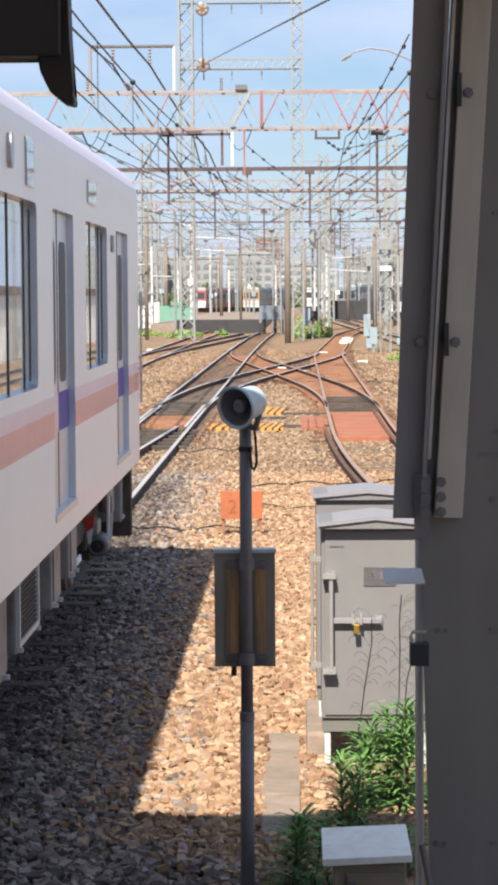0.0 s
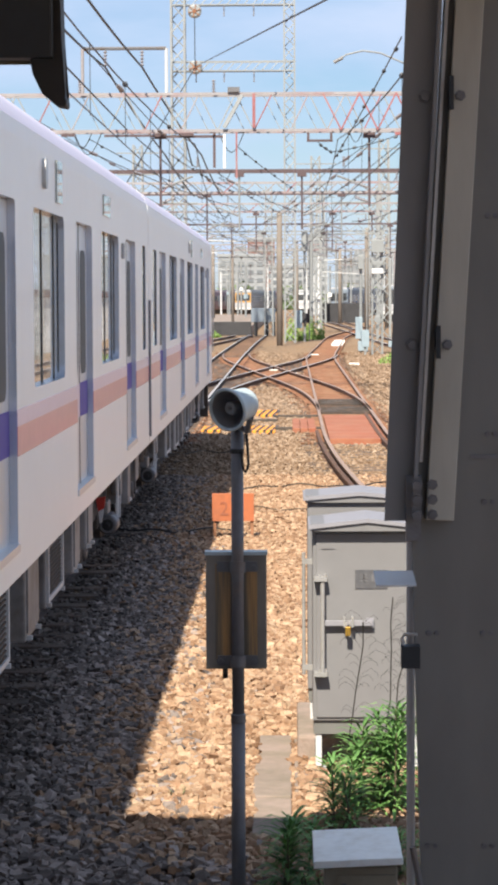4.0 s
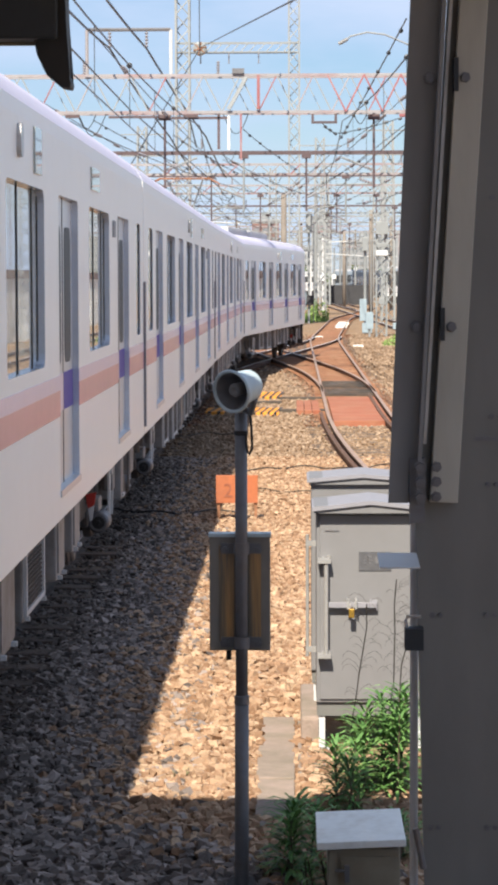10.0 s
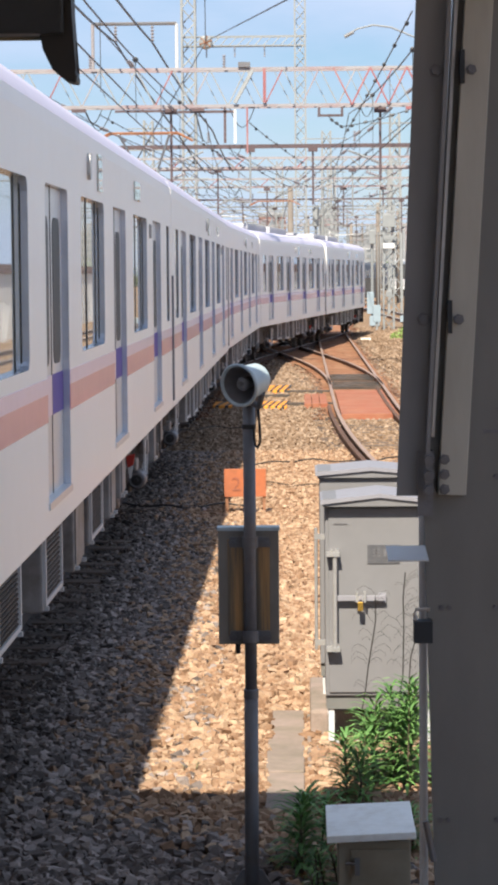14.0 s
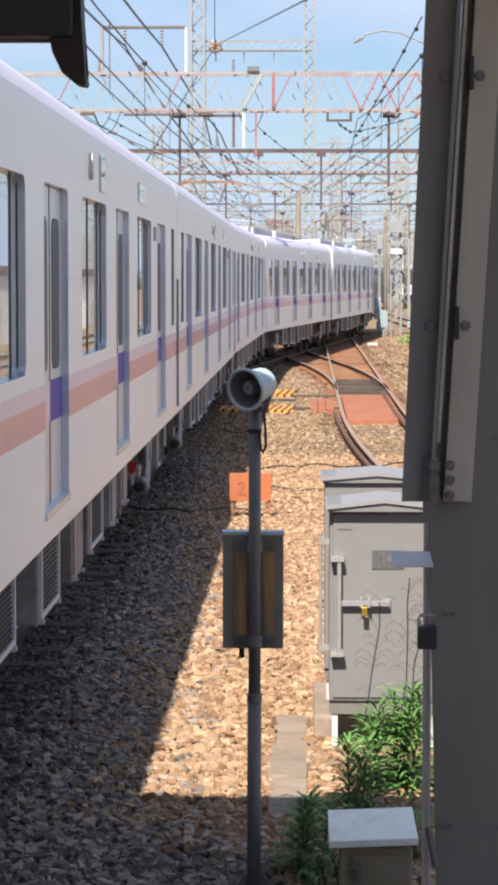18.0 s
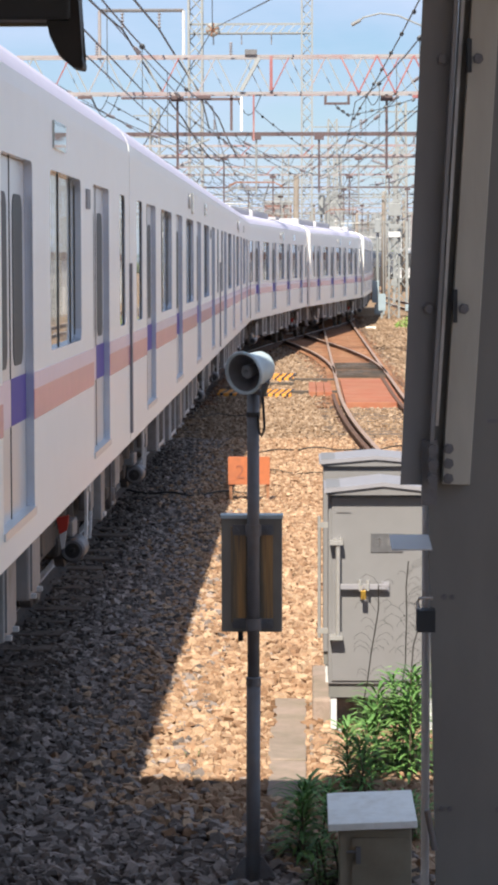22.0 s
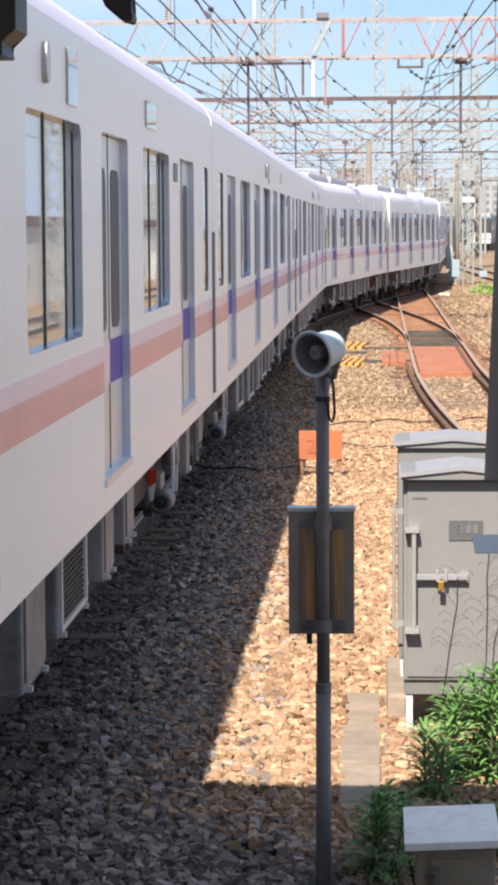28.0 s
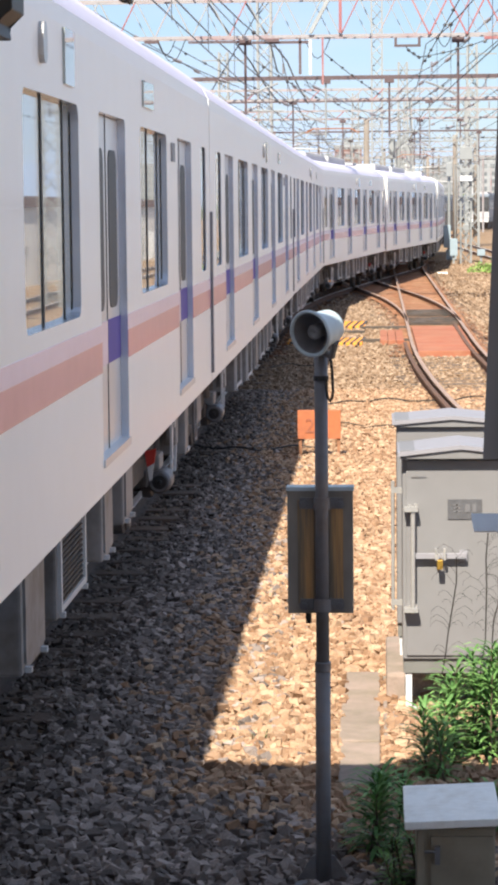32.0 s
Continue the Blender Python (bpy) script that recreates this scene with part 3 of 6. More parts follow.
track("track_crossover", route_b, 54.5, 112, "opposite railway crossover forming a diamond with the first", until=54, step=1.5, top="rail_rusty")
track("track_third", third, 40, 300, "railway track on the far side of the train", until=41, step=4)
track("track_link", link, 98, 168, "connecting railway track with dark rails", until=99, step=3)
track("track_far", right_far, 60, 260, "railway track beyond the signal posts", until=61, step=4)
check = thing("guard_rail", "rusty guard rails laid beside the running rails", "rail", kind="structure")
add_rail(check, right_main, HALF - 0.17, 27, 53, 1.5, "rail_side")
add_rail(check, right_main, -HALF - 0.13, 24, 46, 1.5, "rail_side")
# switch blades
blades = thing("switch_blades", "pair of polished switch blades at the points", "rail", kind="structure")
add_rail(blades, lambda y: left_main(y) - 0.05 + 0.04 * (y - 40.0), 0.12, 38, 46.9, 1.0)
for way, off in ((left_main, HALF - 0.09), (left_main, -HALF + 0.09)):
    add_rail(blades, way, off, 46.5, 56, 1.5)
for k, (way, a, b) in enumerate(((left_main, 44, 168), (right_main, 44, 200), (route_a, 60, 104), (route_b, 60, 108), (third, 60, 220))):
    bm, prev = bmesh.new(), None
    for i in range(61):
        y = a + (b - a) * i / 60
        row = [bm.verts.new((way(y) + w, y, BED + (0.045 if k in (1, 3) else 0.003) + 0.002 * k)) for w in (-0.78, 0.78)]
        if prev:
            bm.faces.new((prev[0], prev[1], row[1], row[0]))
        prev = row
    solid("track_bed", bm, M["bed_dark" if k in (0, 2) else "bed_rust"], "rust-stained ballast under the rails", "track bed", kind="structure")

bm, prev = bmesh.new(), None
for i in range(41):
    y = 27 + 16.4 * i / 40
    row = [bm.verts.new((right_main(y) + w, y, BED + h)) for w, h in ((-0.95, -0.03), (-0.75, 0.006), (-0.3, 0.014), (0.3, 0.014), (0.75, 0.006), (0.95, -0.03))]
    if prev:
        for k in range(5):
            bm.faces.new((prev[k], prev[k + 1], row[k + 1], row[k]))
    prev = row
solid("track_bed", bm, M["sand"], "yellow-orange sand between the rails of the curve", "track bed", kind="structure", smooth=True)

ties = thing("track_ties", "long dark timber sleepers under the crossover", "sleepers", kind="structure")
rng = random.Random(77)
y = 56.6
while y < 100:
    for x in (route_a(y) * 0.5 + route_b(y) * 0.5 - 0.9 + rng.uniform(-0.25, 0.25),):
        ob = new("sleeper", SLEEPER[4.2])
        ob.parent = ties
        ob.matrix_basis = pose(x, y, RAIL - 0.135 + rng.uniform(-0.012, 0.004), 0, 0, rng.uniform(-1.0, 1.0))
    y += rng.uniform(0.72, 0.95)

# ---- platform and its roof ----
bm = bm_box(-1.30, 0.95, -60, 4.2, BED, 1.0)
solid("platform", bm, M["asphalt"], "grey concrete railway platform", "platform", kind="structure", bevel=0.02)
# roof is out of view; its pale colour bounces light into the shade
bm = bm_box(-1.62, 0.95, -60, 8.12, 3.70, 3.82)
solid("platform_roof", bm, M["pale"], "flat platform roof with a straight eave, made pale to bounce light", "roof", kind="structure")
# added out of view to keep the sun off the column's top
solid("roof_hood", bm_box(0.25, 0.95, 8.124, 8.70, 3.70, 3.82), M["pale"], "unseen pale board added above the shelter column to shade it", "roof", kind="structure")

# ---- the train ----
HW = 1.31                     # half the width of a car
Z = 0.10                      # car heights count from the rail
DOORS = (-7.30, -2.43, 2.44, 7.31)
WINDOWS = ((-5.785, -3.945), (-0.90, 0.94), (3.955, 5.795))
SLITS = ((-9.22, -8.52), (8.96, 9.50))
SILL, DOOR_TOP, WIN_LO, WIN_HI, LOW, EAVE = 1.14 + Z, 2.98 + Z, 1.95 + Z, 2.975 + Z, 0.97 + Z, 3.32 + Z
ROOF = [(1.31, EAVE), (1.30, EAVE + 0.09), (1.26, EAVE + 0.17), (1.18, EAVE + 0.25), (1.05, EAVE + 0.32), (0.8, EAVE + 0.38), (0.4, EAVE + 0.42), (0.0, EAVE + 0.43)]


def skin(bm, x, inward, y0, y1, holes):
    """One side of a car: sheet with openings that go through it and returns round them."""
    ys = sorted({y0, y1, *(h[0] for h in holes), *(h[1] for h in holes)})
    zs = sorted({LOW, EAVE, *(h[2] for h in holes), *(h[3] for h in holes)})
    for a, b in zip(ys, ys[1:]):
        for c, d in zip(zs, zs[1:]):
            if not any(h[0] <= a and b <= h[1] and h[2] <= c and d <= h[3] for h in holes):
                bm.faces.new([bm.verts.new((x, y, z)) for y, z in ((a, c), (b, c), (b, d), (a, d))])
    for h in holes:
        r = 0.05 if h[4] == "door" else 0.075
        for cy, cz, sy, sz in ((h[0], h[2], 1, 1), (h[1], h[2], -1, 1), (h[1], h[3], -1, -1), (h[0], h[3], 1, -1)):
            if h[4] == "door" and sz > 0:
                continue
            arc = [(cy + sy * r * (1 - math.cos(w)), cz + sz * r * (1 - math.sin(w))) for w in (0, 0.4, 0.8, 1.2, math.pi / 2)]
            bm.faces.new([bm.verts.new((x, y, z)) for y, z in ((cy, cz), *arc)])


def reveal(bm, x, inward, h, r=0.0):
    a, b, c, d = h[:4]
    if r:
        pts = []
        for cy, cz, s in ((b - r, d - r, 0), (a + r, d - r, 1), (a + r, c + r, 2), (b - r, c + r, 3)):
            pts += [(cy + r * math.cos(math.pi / 2 * (s + k / 4)), cz + r * math.sin(math.pi / 2 * (s + k / 4))) for k in range(5)]
        for p, q in zip(pts, pts[1:] + pts[:1]):
            bm.faces.new([bm.verts.new(v) for v in ((x, *p), (x, *q), (x + inward, *q), (x + inward, *p))])
        return
    for p, q in (((a, c), (b, c)), ((b, c), (b, d)), ((b, d), (a, d)), ((a, d), (a, c))):
        bm.faces.new([bm.verts.new(v) for v in ((x, *p), (x, *q), (x + inward, *q), (x + inward, *p))])


def rounded(bm, x, a, b, c, d, r, n=5, depth=0.0):
    """A flat panel in y and z with round corners."""
    pts = []
    for cy, cz, s in ((b - r, d - r, 0), (a + r, d - r, 1), (a + r, c + r, 2), (b - r, c + r, 3)):
        for k in range(n):
            w = math.pi / 2 * (s + k / (n - 1))
            pts.append((cy + r * math.cos(w), cz + r * math.sin(w)))
    f = [bm.verts.new((x, y, z)) for y, z in pts]
    bm.faces.new(f)
    if depth:
        g = [bm.verts.new((x + depth, y, z)) for y, z in pts]
        for i in range(len(f)):
            bm.faces.new((f[i], f[(i + 1) % len(f)], g[(i + 1) % len(f)], g[i]))


def hanger_plate(s, y, top, foot, width):
    """A thin plate that hangs beside a bogie and narrows and bends back towards its foot."""
    bm = bmesh.new()
    rows = ((top, 0.0, 1.0), (top - 0.12, 0.01, 1.0), (top - 0.28, 0.005, 0.62), (foot + 0.1, -0.03, 0.5), (foot, -0.10, 0.42))
    prev = None
    for z, dy, w in rows:
        ring = [bm.verts.new((x, y + dy + e * width * w, z)) for x, e in ((s * 1.085, -1), (s * 1.085, 1), (s * 1.105, 1), (s * 1.105, -1))]
        if prev:
            for k in range(4):
                bm.faces.new((prev[k], prev[(k + 1) % 4], ring[(k + 1) % 4], ring[k]))
        else:
            bm.faces.new(ring)
        prev = ring
    bm.faces.new(prev[::-1])
    return bm


def bogie(car, y):
    b = part("bogie", bm_box(-0.95, 0.95, y - 1.6, y + 1.6, 0.52, 0.66), M["frame_dark"], car)
    for s in (-1, 1):
        bm = bmesh.new()
        prism(bm, [(s * 0.84, 0.58), (s * 0.94, 0.58), (s * 0.94, 0.74), (s * 0.84, 0.74)], y - 1.65, y + 1.65)
        box(bm, min(s * 0.84, s * 0.96), max(s * 0.84, s * 0.96), y - 0.35, y + 0.35, 0.55, 0.98)
        part("side_frame", bm, M["frame_dark"], b)
        for k in (-1.05, 1.05):
            bm = bmesh.new()
            lathe(bm, [(0.0, 0.15), (0.07, 0.15), (0.085, 0.125), (0.10, 0.12), (0.115, 0.10), (0.115, 0.06), (0.09, 0.055)], (s * 0.90, y + k, 0.45), (s, 0, 0), 24)
            ab = part("axle_box", bm, M["axle"], b, "grey axle box ring with a dark hub", smooth=False)
            bm = bmesh.new()
            lathe(bm, [(0.09, 0.056), (0.10, 0.05), (0.105, 0.0)], (s * 0.90, y + k, 0.45), (s, 0, 0), 16)
            part("hub", bm, M["rubber"], ab)
            part("arm", bm_box(min(s * 0.86, s * 0.97), max(s * 0.86, s * 0.97), y + k - 0.42, y + k + 0.42, 0.42, 0.56), M["frame_dark"], ab, bevel=0.03)
            for e in (-0.27, 0.27):
                bm = bmesh.new()
                lathe(bm, [(0, 0), (0, 0.09), (0.26, 0.09), (0.26, 0)], (s * 0.92, y + k + e, 0.62), (0, 0, 1), 12)
                part("spring", bm, M["frame_dark"], b)
        bm = bmesh.new()
        lathe(bm, [(0.0, 0.055), (0.0, 0.075), (0.015, 0.092), (0.05, 0.095), (0.30, 0.095), (0.32, 0.08), (0.32, 0.0)], (s * 1.05, y + 0.80, 0.45), (0, 1, 0), 24)
        cyl = part("brake_cylinder", bm, M["axle"], b, "round grey brake cylinder end with a dark centre", smooth=False)
        bm = bmesh.new()
        lathe(bm, [(0.012, 0.058), (0.008, 0.02), (0.0, 0.018), (-0.004, 0.0)], (s * 1.05, y + 0.80, 0.45), (0, 1, 0), 18)
        part("hub", bm, M["rubber"], cyl)
        part("bracket", bm_box(min(s * 0.86, s * 1.05), max(s * 0.86, s * 1.05), y + 0.86, y + 1.2, 0.53, 0.66), M["box_grey"], cyl, bevel=0.02)
        strap = part("strap", hanger_plate(s, y + 1.44, 0.93, 0.40, 0.075), M["pale"], b, "pale painted hanger plate")
        bm = bmesh.new()
        lathe(bm, [(0, 0), (0, 0.042), (0.02, 0.042), (0.02, 0)], (s * 1.105, y + 1.46, 0.86), (s, 0, 0), 14)
        part("boss", bm, M["pale"], strap)
        part("strap", hanger_plate(s, y + 1.80, 0.93, 0.44, 0.045), M["pale"], b, "pale painted hanger plate")
        bm = bm_box(min(s * 1.02, s * 1.12), max(s * 1.02, s * 1.12), y + 1.56, y + 1.80, 0.66, 0.93)
        part("brake_unit", bm, M["box_grey"], b, bevel=0.02)
    for k in (-1.05, 1.05):
        bm = bmesh.new()
        for s in (-1, 1):
            lathe(bm, [(-0.06, 0.0), (-0.06, 0.43), (0.05, 0.43), (0.06, 0.40), (0.04, 0.37), (0.035, 0.2), (0.065, 0.16), (0.0655, 0.0)], (s * 0.60, 0, 0), (s, 0, 0), 24)
            for j in range(6):
                w = j * math.tau / 6
                rod(bm, (s * 0.62, 0.2 * math.cos(w), 0.2 * math.sin(w)), (s * 0.65, 0.2 * math.cos(w), 0.2 * math.sin(w)), 0.02, 6)
        rod(bm, (-0.9, 0, 0), (0.9, 0, 0), 0.075, 12)
        part("wheelset", bm, M["frame_dark"], b).location = (0, y + k, 0.43)
    return b


def make_car(lead):
    nose = 9.27
    car = thing("train_car", "white commuter train car with a salmon band and lavender roof" if not lead else "leading white commuter train car with a salmon band", "train car", "cars of the train")
    y0, y1 = -9.965, (nose if lead else 9.965)
    slits = SLITS[:1] if lead else SLITS
    holes = [(d - 0.65, d + 0.65, SILL, DOOR_TOP, "door") for d in DOORS]
    holes += [(a, b, WIN_LO, WIN_HI, "window") for a, b in WINDOWS]
    holes += [(a, b, WIN_LO, WIN_HI, "slit") for a, b in slits]
    bm = bmesh.new()
    for s in (-1, 1):
        skin(bm, s * HW, -s * 0.05, y0, y1, holes)
    bm.faces.new([bm.verts.new(p) for p in ((-HW, y0, LOW), (HW, y0, LOW), (HW, y1, LOW), (-HW, y1, LOW))])
    part("body", bm, M["white"], car, "glossy white painted body shell")
    for y, w in ((y0, HW), (y1, HW)):
        bm = bmesh.new()
        bm.faces.new([bm.verts.new((x, y, z)) for x, z in ((-w, LOW), (w, LOW), *ROOF, *((-x, z) for x, z in ROOF[-2::-1]))])
        part("end_wall", bm, M["white"], car, "white end wall")
    top = ROOF[1:] + [(-x, z) for x, z in ROOF[-2:0:-1]]
    for arc, name, m, label in ((ROOF[:2], "cant_rail", "white", ""), ([(-x, z) for x, z in ROOF[:2]], "cant_rail", "white", ""), (top, "roof", "roof_paint", "pale lavender curved roof")):
        bm, prev = bmesh.new(), None
        for y in (y0, y1):
            ring = [bm.verts.new((x, y, z)) for x, z in arc]
            if prev:
                for k in range(len(arc) - 1):
                    bm.faces.new((prev[k], prev[k + 1], ring[k + 1], ring[k]))
            prev = ring
        part(name, bm, M[m], car, label, smooth=True)
    for s in (-1, 1):
        # doors: two leaves set back, each with a slim round-cornered pane
        for d in DOORS:
            bm = bmesh.new()
            reveal(bm, s * HW, -s * 0.055, (d - 0.65, d + 0.65, SILL, DOOR_TOP))
            part("door_frame", bm, M["steel"], car, "brushed steel door surround")
            part("sill", bm_box(min(s * HW - s * 0.05, s * HW + s * 0.012), max(s * HW - s * 0.05, s * HW + s * 0.012), d - 0.66, d + 0.66, SILL - 0.03, SILL + 0.012), M["door_leaf"], car)
            for k in (-1, 1):
                a, b = (d - 0.645, d - 0.008) if k < 0 else (d + 0.008, d + 0.645)
                x = s * (HW - 0.045)
                leaf = part("door", bm_box(min(x, x - s * 0.03), max(x, x - s * 0.03), a, b, SILL + 0.012, DOOR_TOP - 0.004), M["door_leaf"], car)
                bm = bmesh.new()
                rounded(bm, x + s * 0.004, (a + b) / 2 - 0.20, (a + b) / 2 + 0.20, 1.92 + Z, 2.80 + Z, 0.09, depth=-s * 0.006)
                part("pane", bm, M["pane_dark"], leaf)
                part("band", bm_box(min(x, x + s * 0.004), max(x, x + s * 0.004), a, b, 1.62 + Z, 1.86 + Z), M["violet" if k > 0 else "band_light"], leaf, "coloured stripe across the door")
            part("gasket", bm_box(min(s * (HW - 0.05), s * (HW - 0.041)), max(s * (HW - 0.05), s * (HW - 0.041)), d - 0.008, d + 0.008, SILL, DOOR_TOP), M["rubber"], car)
        for a, b in (*WINDOWS, *slits):
            deep = 0.045 if b - a > 1 else 0.014
            w = part("window", bm_box(min(s * (HW - deep - 0.01), s * (HW - deep)), max(s * (HW - deep - 0.01), s * (HW - deep)), a, b, WIN_LO, WIN_HI), M["pane"], car)
            bm = bmesh.new()
            reveal(bm, s * HW, -s * deep, (a, b, WIN_LO, WIN_HI), 0.074)
            part("window_frame", bm, M["steel"], w, "steel window surround")
            x = s * (HW - deep + 0.001)
            bars = [(b - 0.075, b)]
            if b - a > 1:
                bars = [(a + 0.80, a + 0.85), (b - 0.30, b - 0.275), (b - 0.014, b)]
            for p, q in bars:
                part("mullion", bm_box(min(x, x + s * 0.004), max(x, x + s * 0.004), p, q, WIN_LO, WIN_HI), M["rubber"], w)
        # bands between the doors
        edges = [y0] + [v for d in DOORS for v in (d - 0.65, d + 0.65)] + [y1]
        for a, b in zip(edges[::2], edges[1::2]):
            x = s * HW
            part("band", bm_box(min(x, x + s * 0.003), max(x, x + s * 0.003), a, b, 1.615 + Z, 1.775 + Z), M["band"], car, "salmon red stripe")
            part("band", bm_box(min(x, x + s * 0.003), max(x, x + s * 0.003), a, b, 1.775 + Z, 1.865 + Z), M["band_light"], car, "pale lilac stripe")
        x = s * HW
        lo, hi = (min(x, x + s * 0.012), max(x, x + s * 0.012))
        part("destination_display", bm_box(lo, hi, 4.12, 4.78, 3.10 + Z, 3.26 + Z), M["pane"], car, "glossy glass destination display")
        part("number_display", bm_box(lo, hi, 0.40, 0.74, 3.05 + Z, 3.31 + Z), M["pane"], car, "glass display with a chrome rim")
        bm = bmesh.new()
        rounded(bm, s * (HW + 0.025), -0.40, -0.28, 3.10 + Z, 3.28 + Z, 0.055, depth=-s * 0.04)
        part("side_lamp", bm, M["chrome"], car, "small chrome side lamp")
        part("vent_plate", bm_box(lo, hi, 6.13, 6.36, 2.80 + Z, 2.93 + Z), M["box_grey"], car, "small grey vent plate")
        # rails of the hood between cars
        for y in ((9.99,) if not lead else ()):
            part("gap_plate", bm_box(min(x - s * 0.10, x + s * 0.02), max(x - s * 0.10, x + s * 0.02), y - 0.045, y + 0.06, 1.05 + Z, 2.44 + Z), M["gap"], car, "grey rubber gap plate")
        # boxes below the floor
        rng = random.Random(8)
        y = -4.6
        while y < 4.4:
            length = rng.choice((0.7, 1.1, 1.5, 0.5))
            if y + length > 4.7:
                break
            low = rng.choice((0.51, 0.56, 0.62))
            a, b = (s * 1.18, s * 0.5)
            bx = part("equipment_box", bm_box(min(a, b), max(a, b), y, y + length, low, LOW - 0.004), M["box_grey"], car, "grey steel box below the floor", bevel=0.015)
            for q in (0.08, length - 0.12):
                part("clip", bm_box(min(a, a + s * 0.03), max(a, a + s * 0.03), y + q, y + q + 0.04, low + 0.004, low + 0.03), M["pale"], bx)
            if length > 1.0:
                bm = bmesh.new()
                xa, xb, ya, yb, za, zb = min(a, a + s * 0.02), max(a, a + s * 0.02), y + 0.04, y + length - 0.04, low + 0.035, LOW - 0.006
                box(bm, xa, xb, ya, ya + 0.05, za, zb)
                box(bm, xa, xb, yb - 0.05, yb, za, zb)
                box(bm, xa, xb, ya + 0.052, yb - 0.052, za, za + 0.03)
                part("panel_frame", bm, M["pale"], bx, "pale painted frame")
            if length > 1.2:
                part("mesh_panel", bm_box(min(a, a + s * 0.004), max(a, a + s * 0.004), y + 0.10, y + length - 0.10, low + 0.06, LOW - 0.03), M["mesh"], bx, "black mesh panel")
                bm = bmesh.new()
                for k in range(12):
                    p = y + 0.13 + k * (length - 0.28) / 12
                    box(bm, min(a, a + s * 0.009), max(a, a + s * 0.009), p, p + 0.012, low + 0.06, LOW - 0.03)
                for k in range(6):
                    z = low + 0.09 + k * (LOW - low - 0.12) / 6
                    box(bm, min(a, a + s * 0.007), max(a, a + s * 0.007), y + 0.10, y + length - 0.10, z, z + 0.010)
                part("grille", bm, M["frame_dark"], bx)
            elif length > 1.0:
                bm = bmesh.new()
                for k in range(14):
                    z = low + 0.07 + k * (LOW - low - 0.12) / 14
                    box(bm, min(a, a + s * 0.012), max(a, a + s * 0.012), y + 0.12, y + length - 0.12, z, z + 0.012)
                part("louvre", bm, M["frame_dark"], bx)
            else:
                part("door", bm_box(min(a, a + s * 0.012), max(a, a + s * 0.012), y + 0.05, y + length - 0.05, low + 0.05, LOW - 0.07), M["box_grey"], bx)
            y += length + rng.uniform(0.2, 1.2)
        bm = bmesh.new()
        rod(bm, (s * 1.2, 9.3, LOW), (s * 1.2, 9.3, 0.62), 0.012)
        rod(bm, (s * 1.2, 9.3, 0.62), (s * 1.2, 9.55, 0.62), 0.012)
        part("step", bm, M["axle"], car)
        end_box = part("end_box", bm_box(min(s * 0.8, s * 1.17), max(s * 0.8, s * 1.17), 8.80, 9.12, 0.55, LOW - 0.004), M["box_grey"], car, "pale grey end box below the floor", bevel=0.012)
        part("cap", bm_box(min(s * 1.171, s * 1.185), max(s * 1.171, s * 1.185), 8.9, 9.08, 0.57, 0.60), M["pale"], end_box)
        part("air_tank", bm_box(min(s * 0.7, s * 1.10), max(s * 0.7, s * 1.10), -9.0, -8.5, 0.60, LOW - 0.004), M["box_grey"], car, bevel=0.02)
        bm = bmesh.new()
        prism(bm, [(s * 0.965, 0.72), (s * 1.055, 0.74), (s * 1.04, 0.63), (s * 0.985, 0.60)], 7.43, 7.46)
        flag = part("brake_flag", bm, M["red"], car, "red tapered plate by the bogie")
        bm = bmesh.new()
        prism(bm, [(s * 0.987, 0.598), (s * 1.038, 0.626), (s * 1.018, 0.50), (s * 1.0, 0.49)], 7.43, 7.46)
        part("tip", bm, M["pale"], flag, "pale tip")
    bogie(car, -6.9)
    bogie(car, 6.9)
    part("underframe", bm_box(-0.9, 0.9, -9.2, 9.0, 0.72, LOW - 0.002), M["frame_dark"], car)
    # roof gear
    for y in (-4.6, 1.2):
        bm = bm_box(-0.60, 0.60, y - 2.4, y + 2.4, EAVE + 0.34, EAVE + 0.62)
        part("air_conditioner", bm, M["gate"], car, "grey roof air conditioner", bevel=0.09)
    if lead:
        # dark windscreen, skirt and coupler
        part("windscreen", bm_box(-1.05, 1.05, nose + 0.001, nose + 0.02, 1.95 + Z, 3.1 + Z), M["pane_dark"], car, "dark windscreen")
        part("skirt", bm_box(-1.24, 1.24, nose - 0.22, nose - 0.02, 0.40, LOW - 0.002), M["frame_dark"], car, "dark front skirt")
        bm = bmesh.new()
        for s in (-1, 1):
            rod(bm, (s * (HW + 0.03), nose - 0.14, 1.5 + Z), (s * (HW + 0.03), nose - 0.14, 2.5 + Z), 0.011, 8)
        part("handrail", bm, M["chrome"], car)
    else:
        for y in (-9.997, 9.967):
            part("gangway", bm_box(-0.55, 0.55, y, y + 0.03, 1.1, 3.2), M["rubber"], car, "black gangway bellows")
    return car


